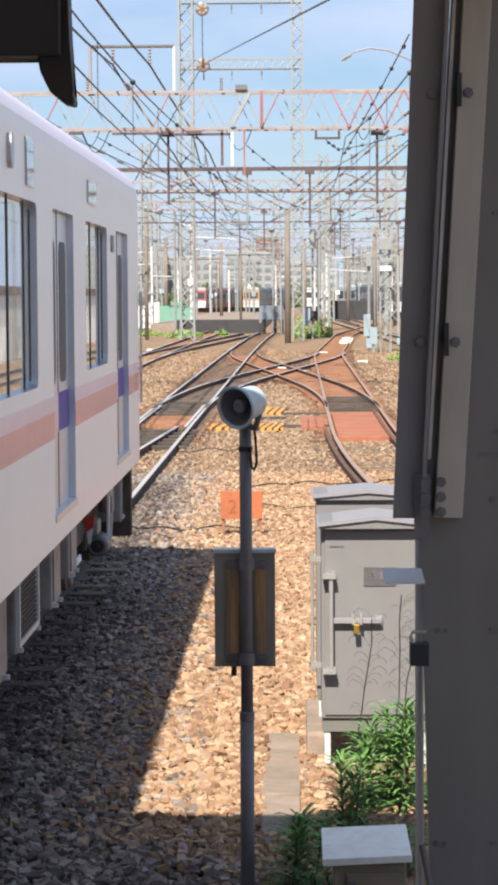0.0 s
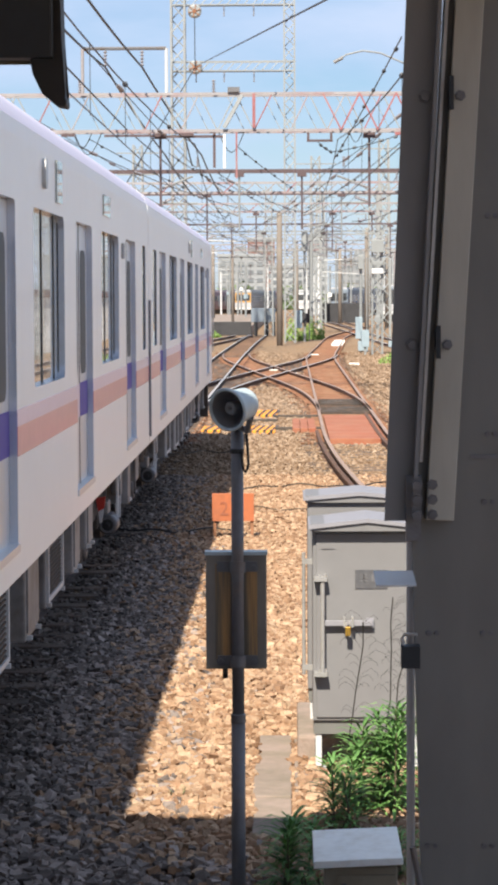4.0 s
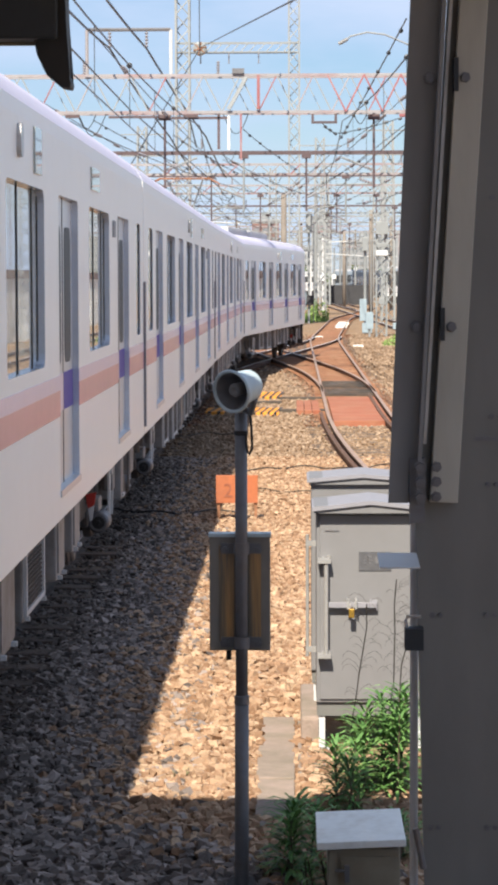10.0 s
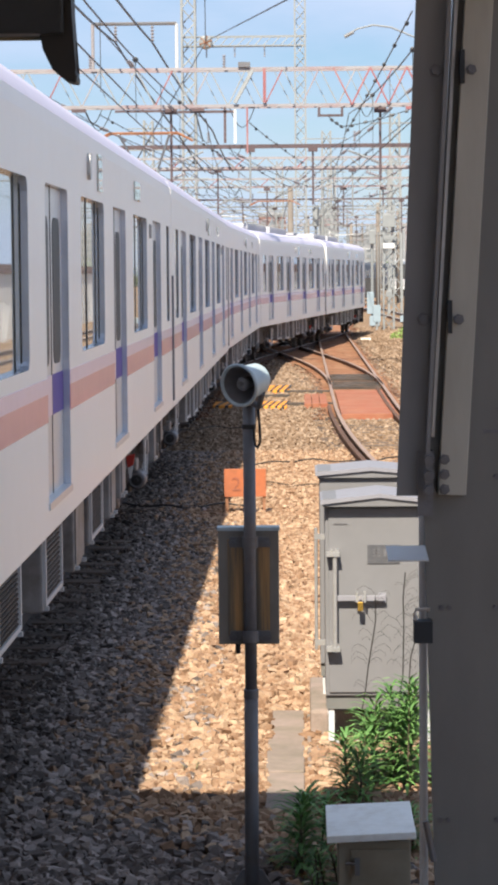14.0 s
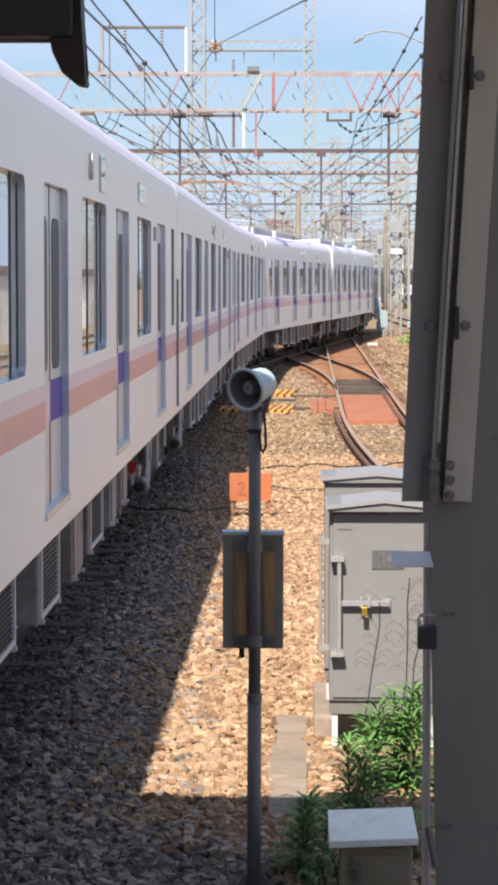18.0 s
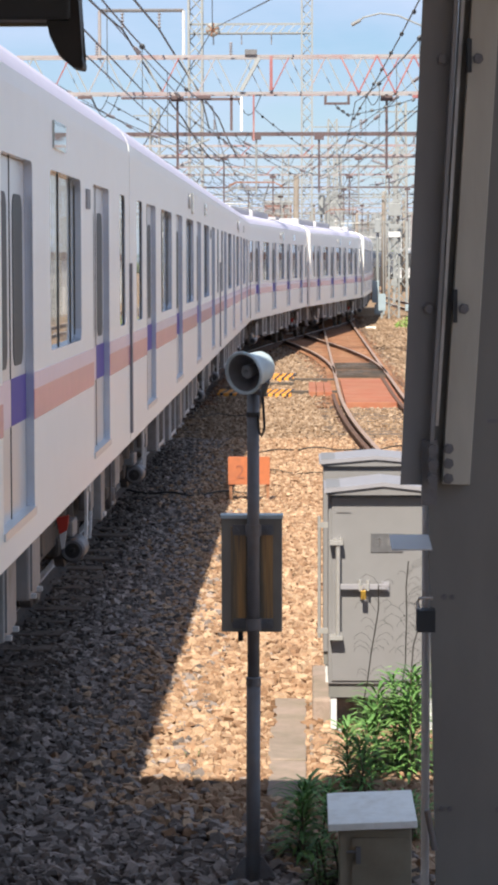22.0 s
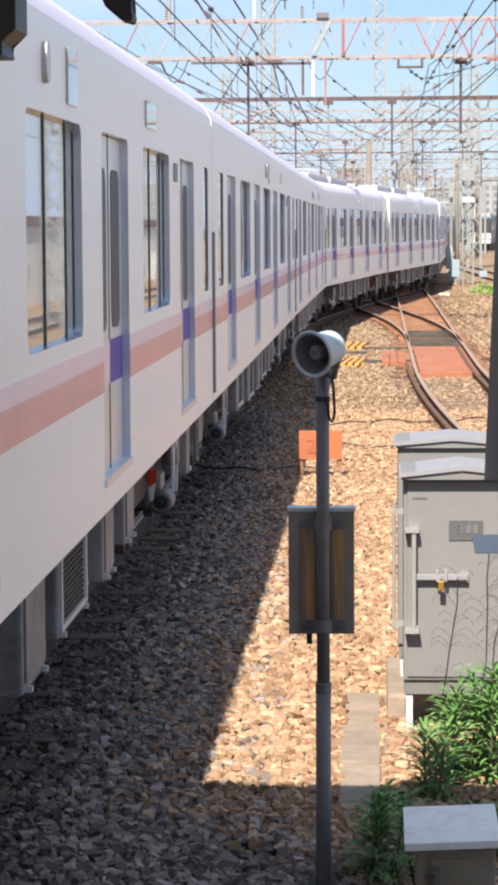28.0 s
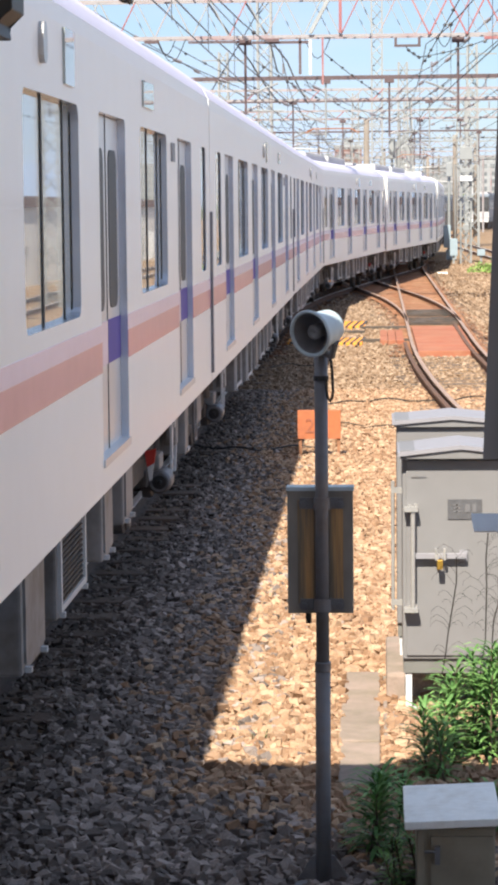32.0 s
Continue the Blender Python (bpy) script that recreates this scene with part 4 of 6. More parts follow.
def pantograph(car, y):
    p = part("pantograph", bm_box(-0.7, 0.7, y - 0.6, y + 0.6, EAVE + 0.44, EAVE + 0.52), M["gate"], car, "raised pantograph")
    bm = bmesh.new()
    for s in (-1, 1):
        rod(bm, (s * 0.25, y - 0.5, EAVE + 0.5), (s * 0.18, y + 0.9, 4.45), 0.03)
        rod(bm, (s * 0.18, y + 0.9, 4.45), (s * 0.45, y - 0.1, 5.02), 0.022)
    part("arm", bm, M["galv"], p)
    bm = bmesh.new()
    for dy in (-0.2, 0.1):
        chain(bm, [(-0.85, y + dy, 4.90), (-0.6, y + dy, 5.03), (0.6, y + dy, 5.03), (0.85, y + dy, 4.90)], 0.019)
    part("head", bm, M["rust"], p, "rusty contact strips")


# where the far edge of the leading car's last door stands, by time
RUN = [(0, 20.07), (0.5, 22.39), (1, 24.73), (1.5, 27.17), (2, 29.82), (2.5, 32.53), (3, 35.67), (3.5, 38.87), (4.5, 45.48), (5.5, 52.13), (6, 55.33),
       (6.5, 58.6), (7, 61.72), (7.5, 64.96), (8, 68.31), (8.5, 71.39), (9, 74.56), (9.5, 77.69), (10, 80.66), (10.5, 83.78), (11, 86.9), (11.5, 89.83),
       (12, 92.72), (12.5, 95.66), (13, 98.48), (13.5, 101.5), (14.5, 107.02), (15.5, 112.1), (16, 114.74), (16.5, 117.21), (17, 119.43), (17.5, 121.62), (18, 123.91),
       (18.5, 126.06), (19, 128.07), (19.5, 130.12), (20, 131.87), (20.5, 133.5), (21, 135.05), (21.5, 136.27), (22, 137.29), (22.5, 138.1), (23, 138.7), (23.5, 138.97),
       (24, 139.13), (26, 139.2), (32, 139.2)]
STEP = 0.25
WAY = [(-190.0, left_main(-190.0))]
while WAY[-1][1] is not None and WAY[-1][0] < 190:
    y = WAY[-1][0]
    dy = STEP / math.hypot(1, (route_a(y + 0.1) - route_a(y)) / 0.1)
    WAY.append((y + dy, route_a(y + dy)))


def on_way(s):
    """The place at s metres along the train's way, counted from y = 0."""
    k = (s + 190) / STEP
    i = max(0, min(len(WAY) - 2, int(k)))
    f = k - i
    (ya, xa), (yb, xb) = WAY[i], WAY[i + 1]
    return Vector((xa + (xb - xa) * f, ya + (yb - ya) * f, RAIL))


def car_pose(s):
    a, b = on_way(s - 7.1), on_way(s + 7.1)
    d = b - a
    return Matrix.Translation((a + b) / 2) @ Matrix.Rotation(-math.atan2(d.x, d.y), 4, "Z")


lead_car = make_car(True)
plain_car = make_car(False)
CARS = [lead_car, plain_car] + [copy_thing(plain_car, Matrix()) for _ in range(6)]
for k in (1, 3):
    pantograph(CARS[k], 5.6)

# ---- things close to the platform end ----


def bolt(parent, p, r=0.012, h=0.012, axis=(0, -1, 0)):
    bm = bmesh.new()
    lathe(bm, [(0, 0), (0, r * 1.5), (0.003, r * 1.5), (0.003, r), (h, r * 0.95), (h, 0)], p, axis, 6)
    part("bolt", bm, M["axle"], parent)


def nearer(ob):
    """Draws the pole and what hangs on it a little towards the platform."""
    ob.location, ob.scale = (0, 0, 2.455 * 0.014), (0.986, 0.986, 0.986)


def speaker_pole():
    y = 10.1
    p = thing("speaker_pole", "dark steel pipe pole standing in the ballast", "pole")
    bm = bmesh.new()
    rod(bm, (-0.235, y, 0.62), (-0.235, y, 1.93), 0.027, 20)
    part("upper_pipe", bm, M["post"], p, smooth=True)
    bm = bmesh.new()
    rod(bm, (-0.238, y, BED - 0.12), (-0.235, y, 0.64), 0.031, 20)
    part("lower_pipe", bm, M["post"], p, smooth=True)
    bm = bmesh.new()
    lathe(bm, [(0, 0.028), (0, 0.033), (0.035, 0.033), (0.035, 0.028)], (-0.235, y, 0.60), (0, 0, 1), 20)
    part("collar", bm, M["axle"], p)
    for s, a in ((-1, 0), (1, 0)):
        bm = bmesh.new()
        prism(bm, [(-0.238 + s * 0.03, -0.16), (-0.238 + s * 0.045, -0.165), (-0.238 + s * 0.105, BED), (-0.238 + s * 0.03, BED)], y - 0.005, y + 0.005)
        part("gusset", bm, M["post"], p)
    part("base_plate", bm_box(-0.40, -0.08, y - 0.16, y + 0.16, BED - 0.09, BED - 0.02), M["post"], p)
    bm = bmesh.new()
    chain(bm, [(-0.20, y - 0.03, 1.90), (-0.192, y - 0.035, 1.85), (-0.188, y - 0.04, 1.79), (-0.186, y - 0.04, 1.74), (-0.19, y - 0.04, 1.715), (-0.198, y - 0.037, 1.70), (-0.207, y - 0.033, 1.71), (-0.212, y - 0.03, 1.74), (-0.213, y - 0.03, 1.79)], 0.006, 6)
    part("cable_loop", bm, M["rubber"], p, "looped black cable")
    bm = bmesh.new()
    lathe(bm, [(0, 0.028), (0, 0.031), (0.02, 0.031), (0.02, 0.028)], (-0.235, y, 1.78), (0, 0, 1), 16)
    part("clamp", bm, M["rubber"], p)
    nearer(p)


def horn_speaker():
    """A short re-entrant horn that points at the platform and a little aside."""
    h = thing("horn_speaker", "pale blue-grey horn loudspeaker with a dark mouth on the pole", "loudspeaker")
    mouth, d = Vector((-0.272, 9.90, 1.978)), Vector((0.55, 0.82, 0.17)).normalized()
    bm = bmesh.new()
    lathe(bm, [(0.004, 0.080), (-0.005, 0.086), (-0.004, 0.093), (0.004, 0.095), (0.014, 0.091), (0.03, 0.083), (0.06, 0.074), (0.135, 0.068), (0.15, 0.060), (0.155, 0.0)], mouth, d, 32)
    part("shell", bm, M["tin"], h, smooth=True)
    # flare and throat take darker colours in place of the mouth's shade
    bm = bmesh.new()
    lathe(bm, [(0.001, 0.085), (0.04, 0.07), (0.08, 0.05), (0.10, 0.034), (0.105, 0.0)], mouth, d, 32)
    part("inner_flare", bm, M["post"], h, "inner flare, its colour darkened for the shade in the mouth", smooth=True)
    bm = bmesh.new()
    lathe(bm, [(0.10, 0.024), (0.03, 0.03), (0.020, 0.025), (0.022, 0.012), (0.04, 0.0)], mouth, d, 20)
    part("throat", bm, M["angle_l"], h, smooth=True)
    back = mouth + d * 0.09
    bm = bmesh.new()
    box(bm, -0.262, -0.208, 10.03, 10.13, 1.90, 1.925)
    rod(bm, back + Vector((0.05, 0, -0.05)), (-0.19, 10.06, 1.88), 0.014, 8)
    rod(bm, (-0.19, 10.06, 1.88), (-0.235, 10.07, 1.90), 0.014, 8)
    part("bracket", bm, M["post"], h)
    nearer(h)


def mirror_box():
    b = thing("pole_box", "dark framed back of a flat box clamped to the pole", "box")
    y = 10.135
    part("case", bm_box(-0.376, -0.110, y, y + 0.07, 0.831, 1.335), M["case"], b, bevel=0.004)
    part("lid", bm_box(-0.380, -0.106, y - 0.008, y + 0.08, 1.332, 1.347), M["tin"], b, "pale top flange")
    for a, c, m in ((-0.335, -0.268, "bronze"), (-0.205, -0.150, "bronze")):
        part("back_panel", bm_box(a, c, y - 0.004, y + 0.01, 0.87, 1.295), M[m], b, "bronze-tinted recessed panel")
    for z in (1.28, 0.867):
        part("clamp", bm_box(-0.325, -0.150, y - 0.012, y - 0.002, z - 0.02, z + 0.025), M["post"], b)
        bm = bmesh.new()
        lathe(bm, [(0, 0.03), (0, 0.035), (0.05, 0.035), (0.05, 0.03)], (-0.235, 10.1, z - 0.02), (0, 0, 1), 18)
        part("band", bm, M["post"], b)
        for x in (-0.31, -0.165):
            bolt(b, (x, y - 0.012, z), 0.014, 0.016)
    bm = bmesh.new()
    lathe(bm, [(0, 0), (0, 0.012), (0.045, 0.012), (0.05, 0)], (-0.293, y + 0.03, 0.786), (0, 0, 1), 10)
    part("plug", bm, M["rubber"], b)
    nearer(b)


def cabinet(x0, x1, y0, y1, z0, eave, peak, front):
    over = 0.08 if front else 0.03
    c = thing("relay_cabinet", "grey sheet-steel trackside cabinet with a shallow gabled roof on legs", "cabinet", "trackside cabinets")
    mid = (x0 + x1) / 2
    part("body", bm_box(x0, x1, y0, y1, z0, eave - 0.014), M["cabinet"], c, bevel=0.006)
    part("base_frame", bm_box(x0 + 0.004, x1 - 0.004, y0 + 0.02, y1 - 0.02, z0 - 0.08, z0 - 0.002), M["panel"], c, "darker base frame")
    bm = bmesh.new()
    prism(bm, [(x0 - 0.012, eave - 0.012), (x1 + 0.012, eave - 0.012), (x1 + 0.012, eave + 0.03), (mid, peak - 0.02), (x0 - 0.012, eave + 0.03)], y0 - over, y1 + 0.03)
    part("gable", bm, M["cabinet"], c)
    for a, b in (((x0 - 0.025, eave + 0.022), (mid, peak)), ((mid, peak), (x1 + 0.025, eave + 0.022))):
        bm = bmesh.new()
        prism(bm, [a, b, (b[0], b[1] - 0.022), (a[0], a[1] - 0.022)], y0 - over - 0.015, y1 + 0.045)
        part("roof_sheet", bm, M["cabinet_top"], c, "pale sunlit roof sheet")
    for x in (x0 + 0.015, x1 - 0.05):
        for y in (y0 + 0.03, y1 - 0.07):
            part("leg", bm_box(x, x + 0.034, y, y + 0.04, BED - 0.03, z0 - 0.078), M["pale"], c, "white painted leg")
    if front:
        part("sill", bm_box(x0 + 0.05, x0 + 0.22, y0 + 0.03, y0 + 0.07, BED, BED + 0.045), M["pale"], c, "white painted ground sill")
        part("door", bm_box(x0 + 0.02, x1 - 0.02, y0 - 0.012, y0 - 0.001, z0 + 0.02, eave - 0.03), M["cabinet"], c, bevel=0.004)
        bm = bmesh.new()
        rod(bm, (0.172, y0 - 0.075, 0.315), (0.172, y0 - 0.075, 0.88), 0.0125, 12)
        part("handle_bar", bm, M["chrome"], c, "vertical chrome locking bar")
        for z in (0.333, 0.872):
            bm = bmesh.new()
            box(bm, 0.125, 0.20, y0 - 0.095, y0 - 0.013, z - 0.011, z + 0.011)
            rod(bm, (0.188, y0 - 0.06, z + 0.0115), (0.188, y0 - 0.06, z + 0.03), 0.009, 8)
            rod(bm, (0.155, y0 - 0.06, z + 0.0115), (0.155, y0 - 0.06, z + 0.024), 0.007, 8)
            part("bar_bracket", bm, M["chrome"], c)
        part("arm", bm_box(0.168, 0.455, y0 - 0.06, y0 - 0.045, 0.605, 0.636), M["cabinet_top"], c, "flat grey locking arm", bevel=0.003)
        for x in (0.29, 0.335):
            part("hasp", bm_box(x, x + 0.012, y0 - 0.085, y0 - 0.012, 0.60, 0.655), M["chrome"], c)
        part("boss", bm_box(0.42, 0.462, y0 - 0.045, y0 - 0.012, 0.592, 0.645), M["cabinet_top"], c)
        lock = part("padlock", bm_box(0.300, 0.330, y0 - 0.10, y0 - 0.078, 0.553, 0.605), M["brass"], c, "brass padlock", bevel=0.004)
        bm = bmesh.new()
        chain(bm, [(0.304, y0 - 0.089, 0.60), (0.304, y0 - 0.089, 0.628), (0.315, y0 - 0.089, 0.64), (0.326, y0 - 0.089, 0.628), (0.326, y0 - 0.089, 0.60)], 0.0035, 6)
        part("shackle", bm, M["chrome"], lock)
        plate = part("name_plate", bm_box(0.358, 0.540, y0 - 0.018, y0 - 0.0125, 0.812, 0.918), M["axle"], c, "small plate with worn marks")
        for a, b, d, e in ((0.385, 0.43, 0.85, 0.858), (0.385, 0.43, 0.868, 0.876), (0.385, 0.43, 0.886, 0.893), (0.404, 0.412, 0.845, 0.897), (0.45, 0.475, 0.85, 0.893), (0.49, 0.51, 0.85, 0.893)):
            part("mark", bm_box(a, b, y0 - 0.0205, y0 - 0.0185, d, e), M["post"], plate)
        part("tag", bm_box(0.165, 0.245, y0 - 0.0165, y0 - 0.0125, 1.035, 1.042), M["post"], c)
        # rods on the side
        bm = bmesh.new()
        rod(bm, (x0 - 0.05, y0 + 0.14, 0.30), (x0 - 0.05, y0 + 0.14, 1.0), 0.010, 10)
        for z in (0.34, 0.95):
            box(bm, x0 - 0.06, x0, y0 + 0.13, y0 + 0.15, z - 0.015, z + 0.015)
        part("side_bar", bm, M["chrome"], c, "locking bar on the side")
    return c


speaker_pole()
horn_speaker()
mirror_box()
cabinet(0.118, 0.735, 13.2, 13.62, 0.056, 1.155, 1.215, True)
cabinet(0.095, 0.72, 14.05, 14.5, 0.10, 1.24, 1.292, False)
solid("footing", bm_box(0.03, 0.80, 13.55, 14.7, BED - 0.05, BED + 0.17), M["concrete"], "weathered concrete footing under the cabinets", "concrete block", bevel=0.02)
solid("footing", bm_box(0.06, 0.30, 12.75, 13.45, BED - 0.05, BED + 0.03), M["concrete"], "low concrete pad at the cabinet's foot", "concrete block", bevel=0.015)
solid("footing", bm_box(0.15, 0.42, 13.62, 13.95, BED - 0.02, BED + 0.27), M["concrete"], "rough concrete block standing under the cabinet", "concrete block", bevel=0.02)
slab = thing("cable_trough", "flat concrete trough lids laid in the ballast", "trough lid")
for k in range(3):
    a = 11.55 + k * 0.92
    part("lid", bm_box(-0.205 - 0.01 * (k % 2), -0.005, a, a + 0.905, BED - 0.06, BED + 0.032 + 0.006 * (k % 2)), M["concrete"], slab, bevel=0.008)
solid("kerb_stone", bm_box(0.012, 0.035, 12.6, 14.2, BED - 0.06, BED + 0.035), M["concrete"], "thin pale concrete edging strip", "edging", bevel=0.008)


def letter(parent, text, size, at, material, name="digit"):
    cu = bpy.data.curves.new(name, "FONT")
    cu.body, cu.size, cu.extrude, cu.align_x = text, size, 0.002, "CENTER"
    ob = new(name, None)
    tmp = bpy.data.objects.new("tmp", cu)
    me = bpy.data.meshes.new_from_object(tmp)
    bpy.data.objects.remove(tmp)
    me.materials.append(material)
    bpy.data.objects.remove(ob)
    ob = new(name, me)
    ob.parent = parent
    ob.matrix_basis = pose(*at, 90, 0, 0)


def orange_board():
    b = thing("track_sign", "faded orange board on two rusty legs in the ballast", "sign")
    y = 26.5
    part("board", bm_box(-0.895, -0.425, y, y + 0.02, -0.05, 0.265), M["orange"], b, bevel=0.004)
    for x in (-0.885, -0.465):
        part("leg", bm_box(x, x + 0.035, y + 0.021, y + 0.05, BED - 0.1, 0.2), M["rust"], b, "rusty angle leg")
    letter(b, "2", 0.22, (-0.76, y - 0.004, 0.02), M["orange_dim"])


orange_board()


def hazard_cover(x0, x1, y0, y1):
    c = thing("hazard_cover", "low cover painted in yellow and black hazard stripes", "cover", "hazard covers")
    part("cover", bm_box(x0, x1, y0, y1, BED, BED + 0.07), M["yellow"], c, bevel=0.01)
    n = max(2, int((x1 - x0) / 0.13))
    for k in range(n):
        a = x0 + (k + 0.25) * (x1 - x0) / n
        w = (x1 - x0) / n * 0.38
        bm = bmesh.new()
        for z0, z1, dy0, dy1 in ((BED + 0.071, BED + 0.074, y0, y1),):
            v = [bm.verts.new(p) for p in ((a, dy0, z1), (a + w, dy0, z1), (a + w + 0.12, dy1, z1), (a + 0.12, dy1, z1))]
            bm.faces.new(v)
            v = [bm.verts.new(p) for p in ((a, y0 - 0.003, BED + 0.01), (a + w, y0 - 0.003, BED + 0.01), (a + w, y0 - 0.003, z1), (a, y0 - 0.003, z1))]
            bm.faces.new(v)
        part("stripe", bm, M["black"], c)


hazard_cover(-1.82, -1.44, 47.7, 49.3)
hazard_cover(-0.88, -0.33, 47.4, 49.3)
hazard_cover(-0.80, -0.32, 53.8, 56.3)
for a, b, y in ((-0.36, 0.62, 48.3), (-0.39, 0.66, 53.4), (-1.0, -0.3, 51.6)):
    solid("duct", bm_box(a, b, y, y + 0.14, BED, BED + 0.09), M["frame_dark"], "dark steel duct lying across the ballast to the rail", "duct", "ducts", bevel=0.01)
planks = thing("crossing_boards", "orange-brown boards laid between the rails", "boards")
for k in range(6):
    part("plank", bm_box(0.70, 1.74, 43.6 + k * 1.5, 43.6 + k * 1.5 + 1.46, BED, RAIL - 0.03), M["orange_dim"], planks, bevel=0.01)
planks = thing("crossing_boards", "orange-brown boards beside the rail", "boards")
for k in range(3):
    part("plank", bm_box(0.02 + k * 0.16, 0.17 + k * 0.16, 47.5, 51.5, BED, RAIL - 0.05), M["orange_dim"], planks, bevel=0.01)


def point_machine(cx, y):
    p = thing("point_rods", "dark steel rods and plates that work the points", "point gear", "point gear")
    for k in range(4):
        part("rod", bm_box(cx - 0.56, cx + 0.56, y + k * 0.85, y + k * 0.85 + 0.12, RAIL - 0.13, RAIL - 0.05), M["gear"], p, bevel=0.01)
    for k in range(2):
        part("plate", bm_box(cx - 0.42, cx + 0.42, y + 0.3 + k * 1.6, y + 1.3 + k * 1.6, RAIL - 0.15, RAIL - 0.09), M["bed_rust"], p, bevel=0.01)
    for k in range(3):
        part("slide_plate", bm_box(cx - 0.50 + 0.1 * k, cx - 0.18 + 0.22 * k, y + 0.15 + k * 0.8, y + 0.42 + k * 0.8, RAIL - 0.10, RAIL - 0.04), M["gear"], p, bevel=0.008)


point_machine(-2.77, 53.0)
point_machine(-2.77, 56.2)
planks = thing("crossing_boards", "rusty brown boards between the rails of the straight track", "boards")
for k in range(4):
    part("plank", bm_box(-3.28, -2.25, 48.3 + k * 0.95, 49.2 + k * 0.95, BED, RAIL - 0.06), M["bed_rust"], planks, bevel=0.01)
gear = thing("point_rods", "dark greasy sleepers and slide plates at the switch", "point gear", "point gear")
for k in range(6):
    part("tie", bm_box(-3.45, -2.0, 41.4 + k, 41.75 + k, RAIL - 0.14, RAIL - 0.06), M["gear"], gear, bevel=0.01)
for k in range(3):
    part("tray", bm_box(-3.25, -2.3, 41.9 + 2 * k, 43.2 + 2 * k, RAIL - 0.15, RAIL - 0.10), M["frame_dark"], gear, bevel=0.01)
point_machine(1.24, 54.6)
point_machine(1.24, 58.8)


def ground_cable(pts, r, label):
    bm = bmesh.new()
    fine = []
    for (xa, ya), (xb, yb) in zip(pts, pts[1:]):
        for k in range(6):
            f = k / 6
            x, y = xa + (xb - xa) * f, ya + (yb - ya) * f
            fine.append((x, y + 0.05 * math.sin(7 * x), BED + 0.055 + 0.015 * math.sin(11 * x)))
    chain(bm, fine, r, 6)
    solid("ground_cable", bm, M["rubber"], label, "cable", "ground cables")


ground_cable([(-2.1, 40.5), (-1.5, 41.3), (-0.9, 40.9)], 0.009, "black rubber cable lying on the ballast")
ground_cable([(-0.8, 33.0), (0.0, 33.8), (0.8, 33.4), (1.6, 34.4)], 0.010, "thick dark cable lying across the ballast")
ground_cable([(-2.1, 27.4), (-1.4, 26.9), (-0.9, 27.3), (-0.5, 27.1)], 0.01, "thin black cable under the train's edge")
ground_cable([(-0.5, 30.1), (0.2, 29.6), (0.9, 30.0)], 0.007, "thin black cable on the sunlit ballast")


def white_box():
    b = thing("lidded_box", "tan wooden box with a flat white lid", "box")
    part("body", bm_box(0.135, 0.44, 9.66, 10.12, BED - 0.02, 0.065), M["box_tan"], b, bevel=0.006)
    lid = part("lid", bm_box(0.088, 0.462, 9.60, 10.19, 0.073, 0.105), M["box_white"], b, "weathered white lid", bevel=0.005)
    lid.matrix_basis = Matrix.Translation((0.1, 9.9, 0.08)) @ Matrix.Rotation(radians(-2.6), 4, "Y") @ Matrix.Translation((-0.1, -9.9, -0.08))
    part("front_board", bm_box(0.140, 0.165, 9.645, 9.66, BED, 0.06), M["box_tan"], b)
    part("front_board", bm_box(0.19, 0.43, 9.648, 9.66, BED, 0.035), M["box_tan"], b)
    bm = bmesh.new()
    rod(bm, (0.165, 9.63, -0.02), (0.225, 9.63, -0.02), 0.006, 8)
    box(bm, 0.205, 0.225, 9.625, 9.648, -0.07, 0.0)
    part("latch", bm, M["post"], b)


white_box()


def weed(seed, x, y, height, spread, stems, label):
    """Upright stems, each a spindle of long narrow leaves that rise and then arch outwards."""
    rng = random.Random(seed)
    w = thing("weed", label, "plant", "weeds")
    for s in range(stems):
        bx, by = x + rng.uniform(-spread, spread) * 1.2, y + rng.uniform(-spread, spread) * 2
        tx, ty, tz = bx + rng.uniform(-0.05, 0.05), by + rng.uniform(-0.05, 0.05), BED + height * rng.uniform(0.68, 1.0)
        bm = bmesh.new()
        rod(bm, (bx, by, BED - 0.02), (tx, ty, tz), 0.006, 5, 0.003)
        part("stem", bm, M["stem"], w)
        bm = bmesh.new()
        n = int(44 * (height / 0.4) ** 0.8) + 6
        reach = min(0.19, 0.42 * height)
        for k in range(n):
            f = 0.12 + 0.88 * k / n
            o = Vector((bx + (tx - bx) * f, by + (ty - by) * f, BED + (tz - BED) * f))
            a = k * 2.4 + rng.uniform(-0.3, 0.3)
            up = 0.25 + 1.1 * f * f + rng.uniform(-0.25, 0.25)
            length = reach * rng.uniform(0.75, 1.1) * (0.72 if f > 0.92 else 1.0)
            out = Vector((math.cos(a), math.sin(a), 0))
            d = (out + Vector((0, 0, up))).normalized()
            side = d.cross(Vector((0, 0, 1))).normalized() * length * rng.uniform(0.045, 0.065)
            p1 = o + d * length * 0.38
            p2 = p1 + (d + out * 0.5 - Vector((0, 0, 0.35))).normalized() * length * 0.36
            p3 = p2 + (d + out * 0.7 - Vector((0, 0, 1.0))).normalized() * length * 0.28
            sink = Vector((0, 0, -0.12)) * side.length
            v = [bm.verts.new(p) for p in (o, p1 + side, p1 + sink, p1 - side, p2 + side * 0.8, p2 + sink, p2 - side * 0.8, p3)]
            for q in ((0, 2, 1), (0, 3, 2), (1, 2, 5, 4), (2, 3, 6, 5), (4, 5, 7), (5, 6, 7)):
                bm.faces.new([v[i] for i in q])
        me = finish("leaves", bm, M["leaf"])
        ob = new("leaves", me)
        ob.parent = w


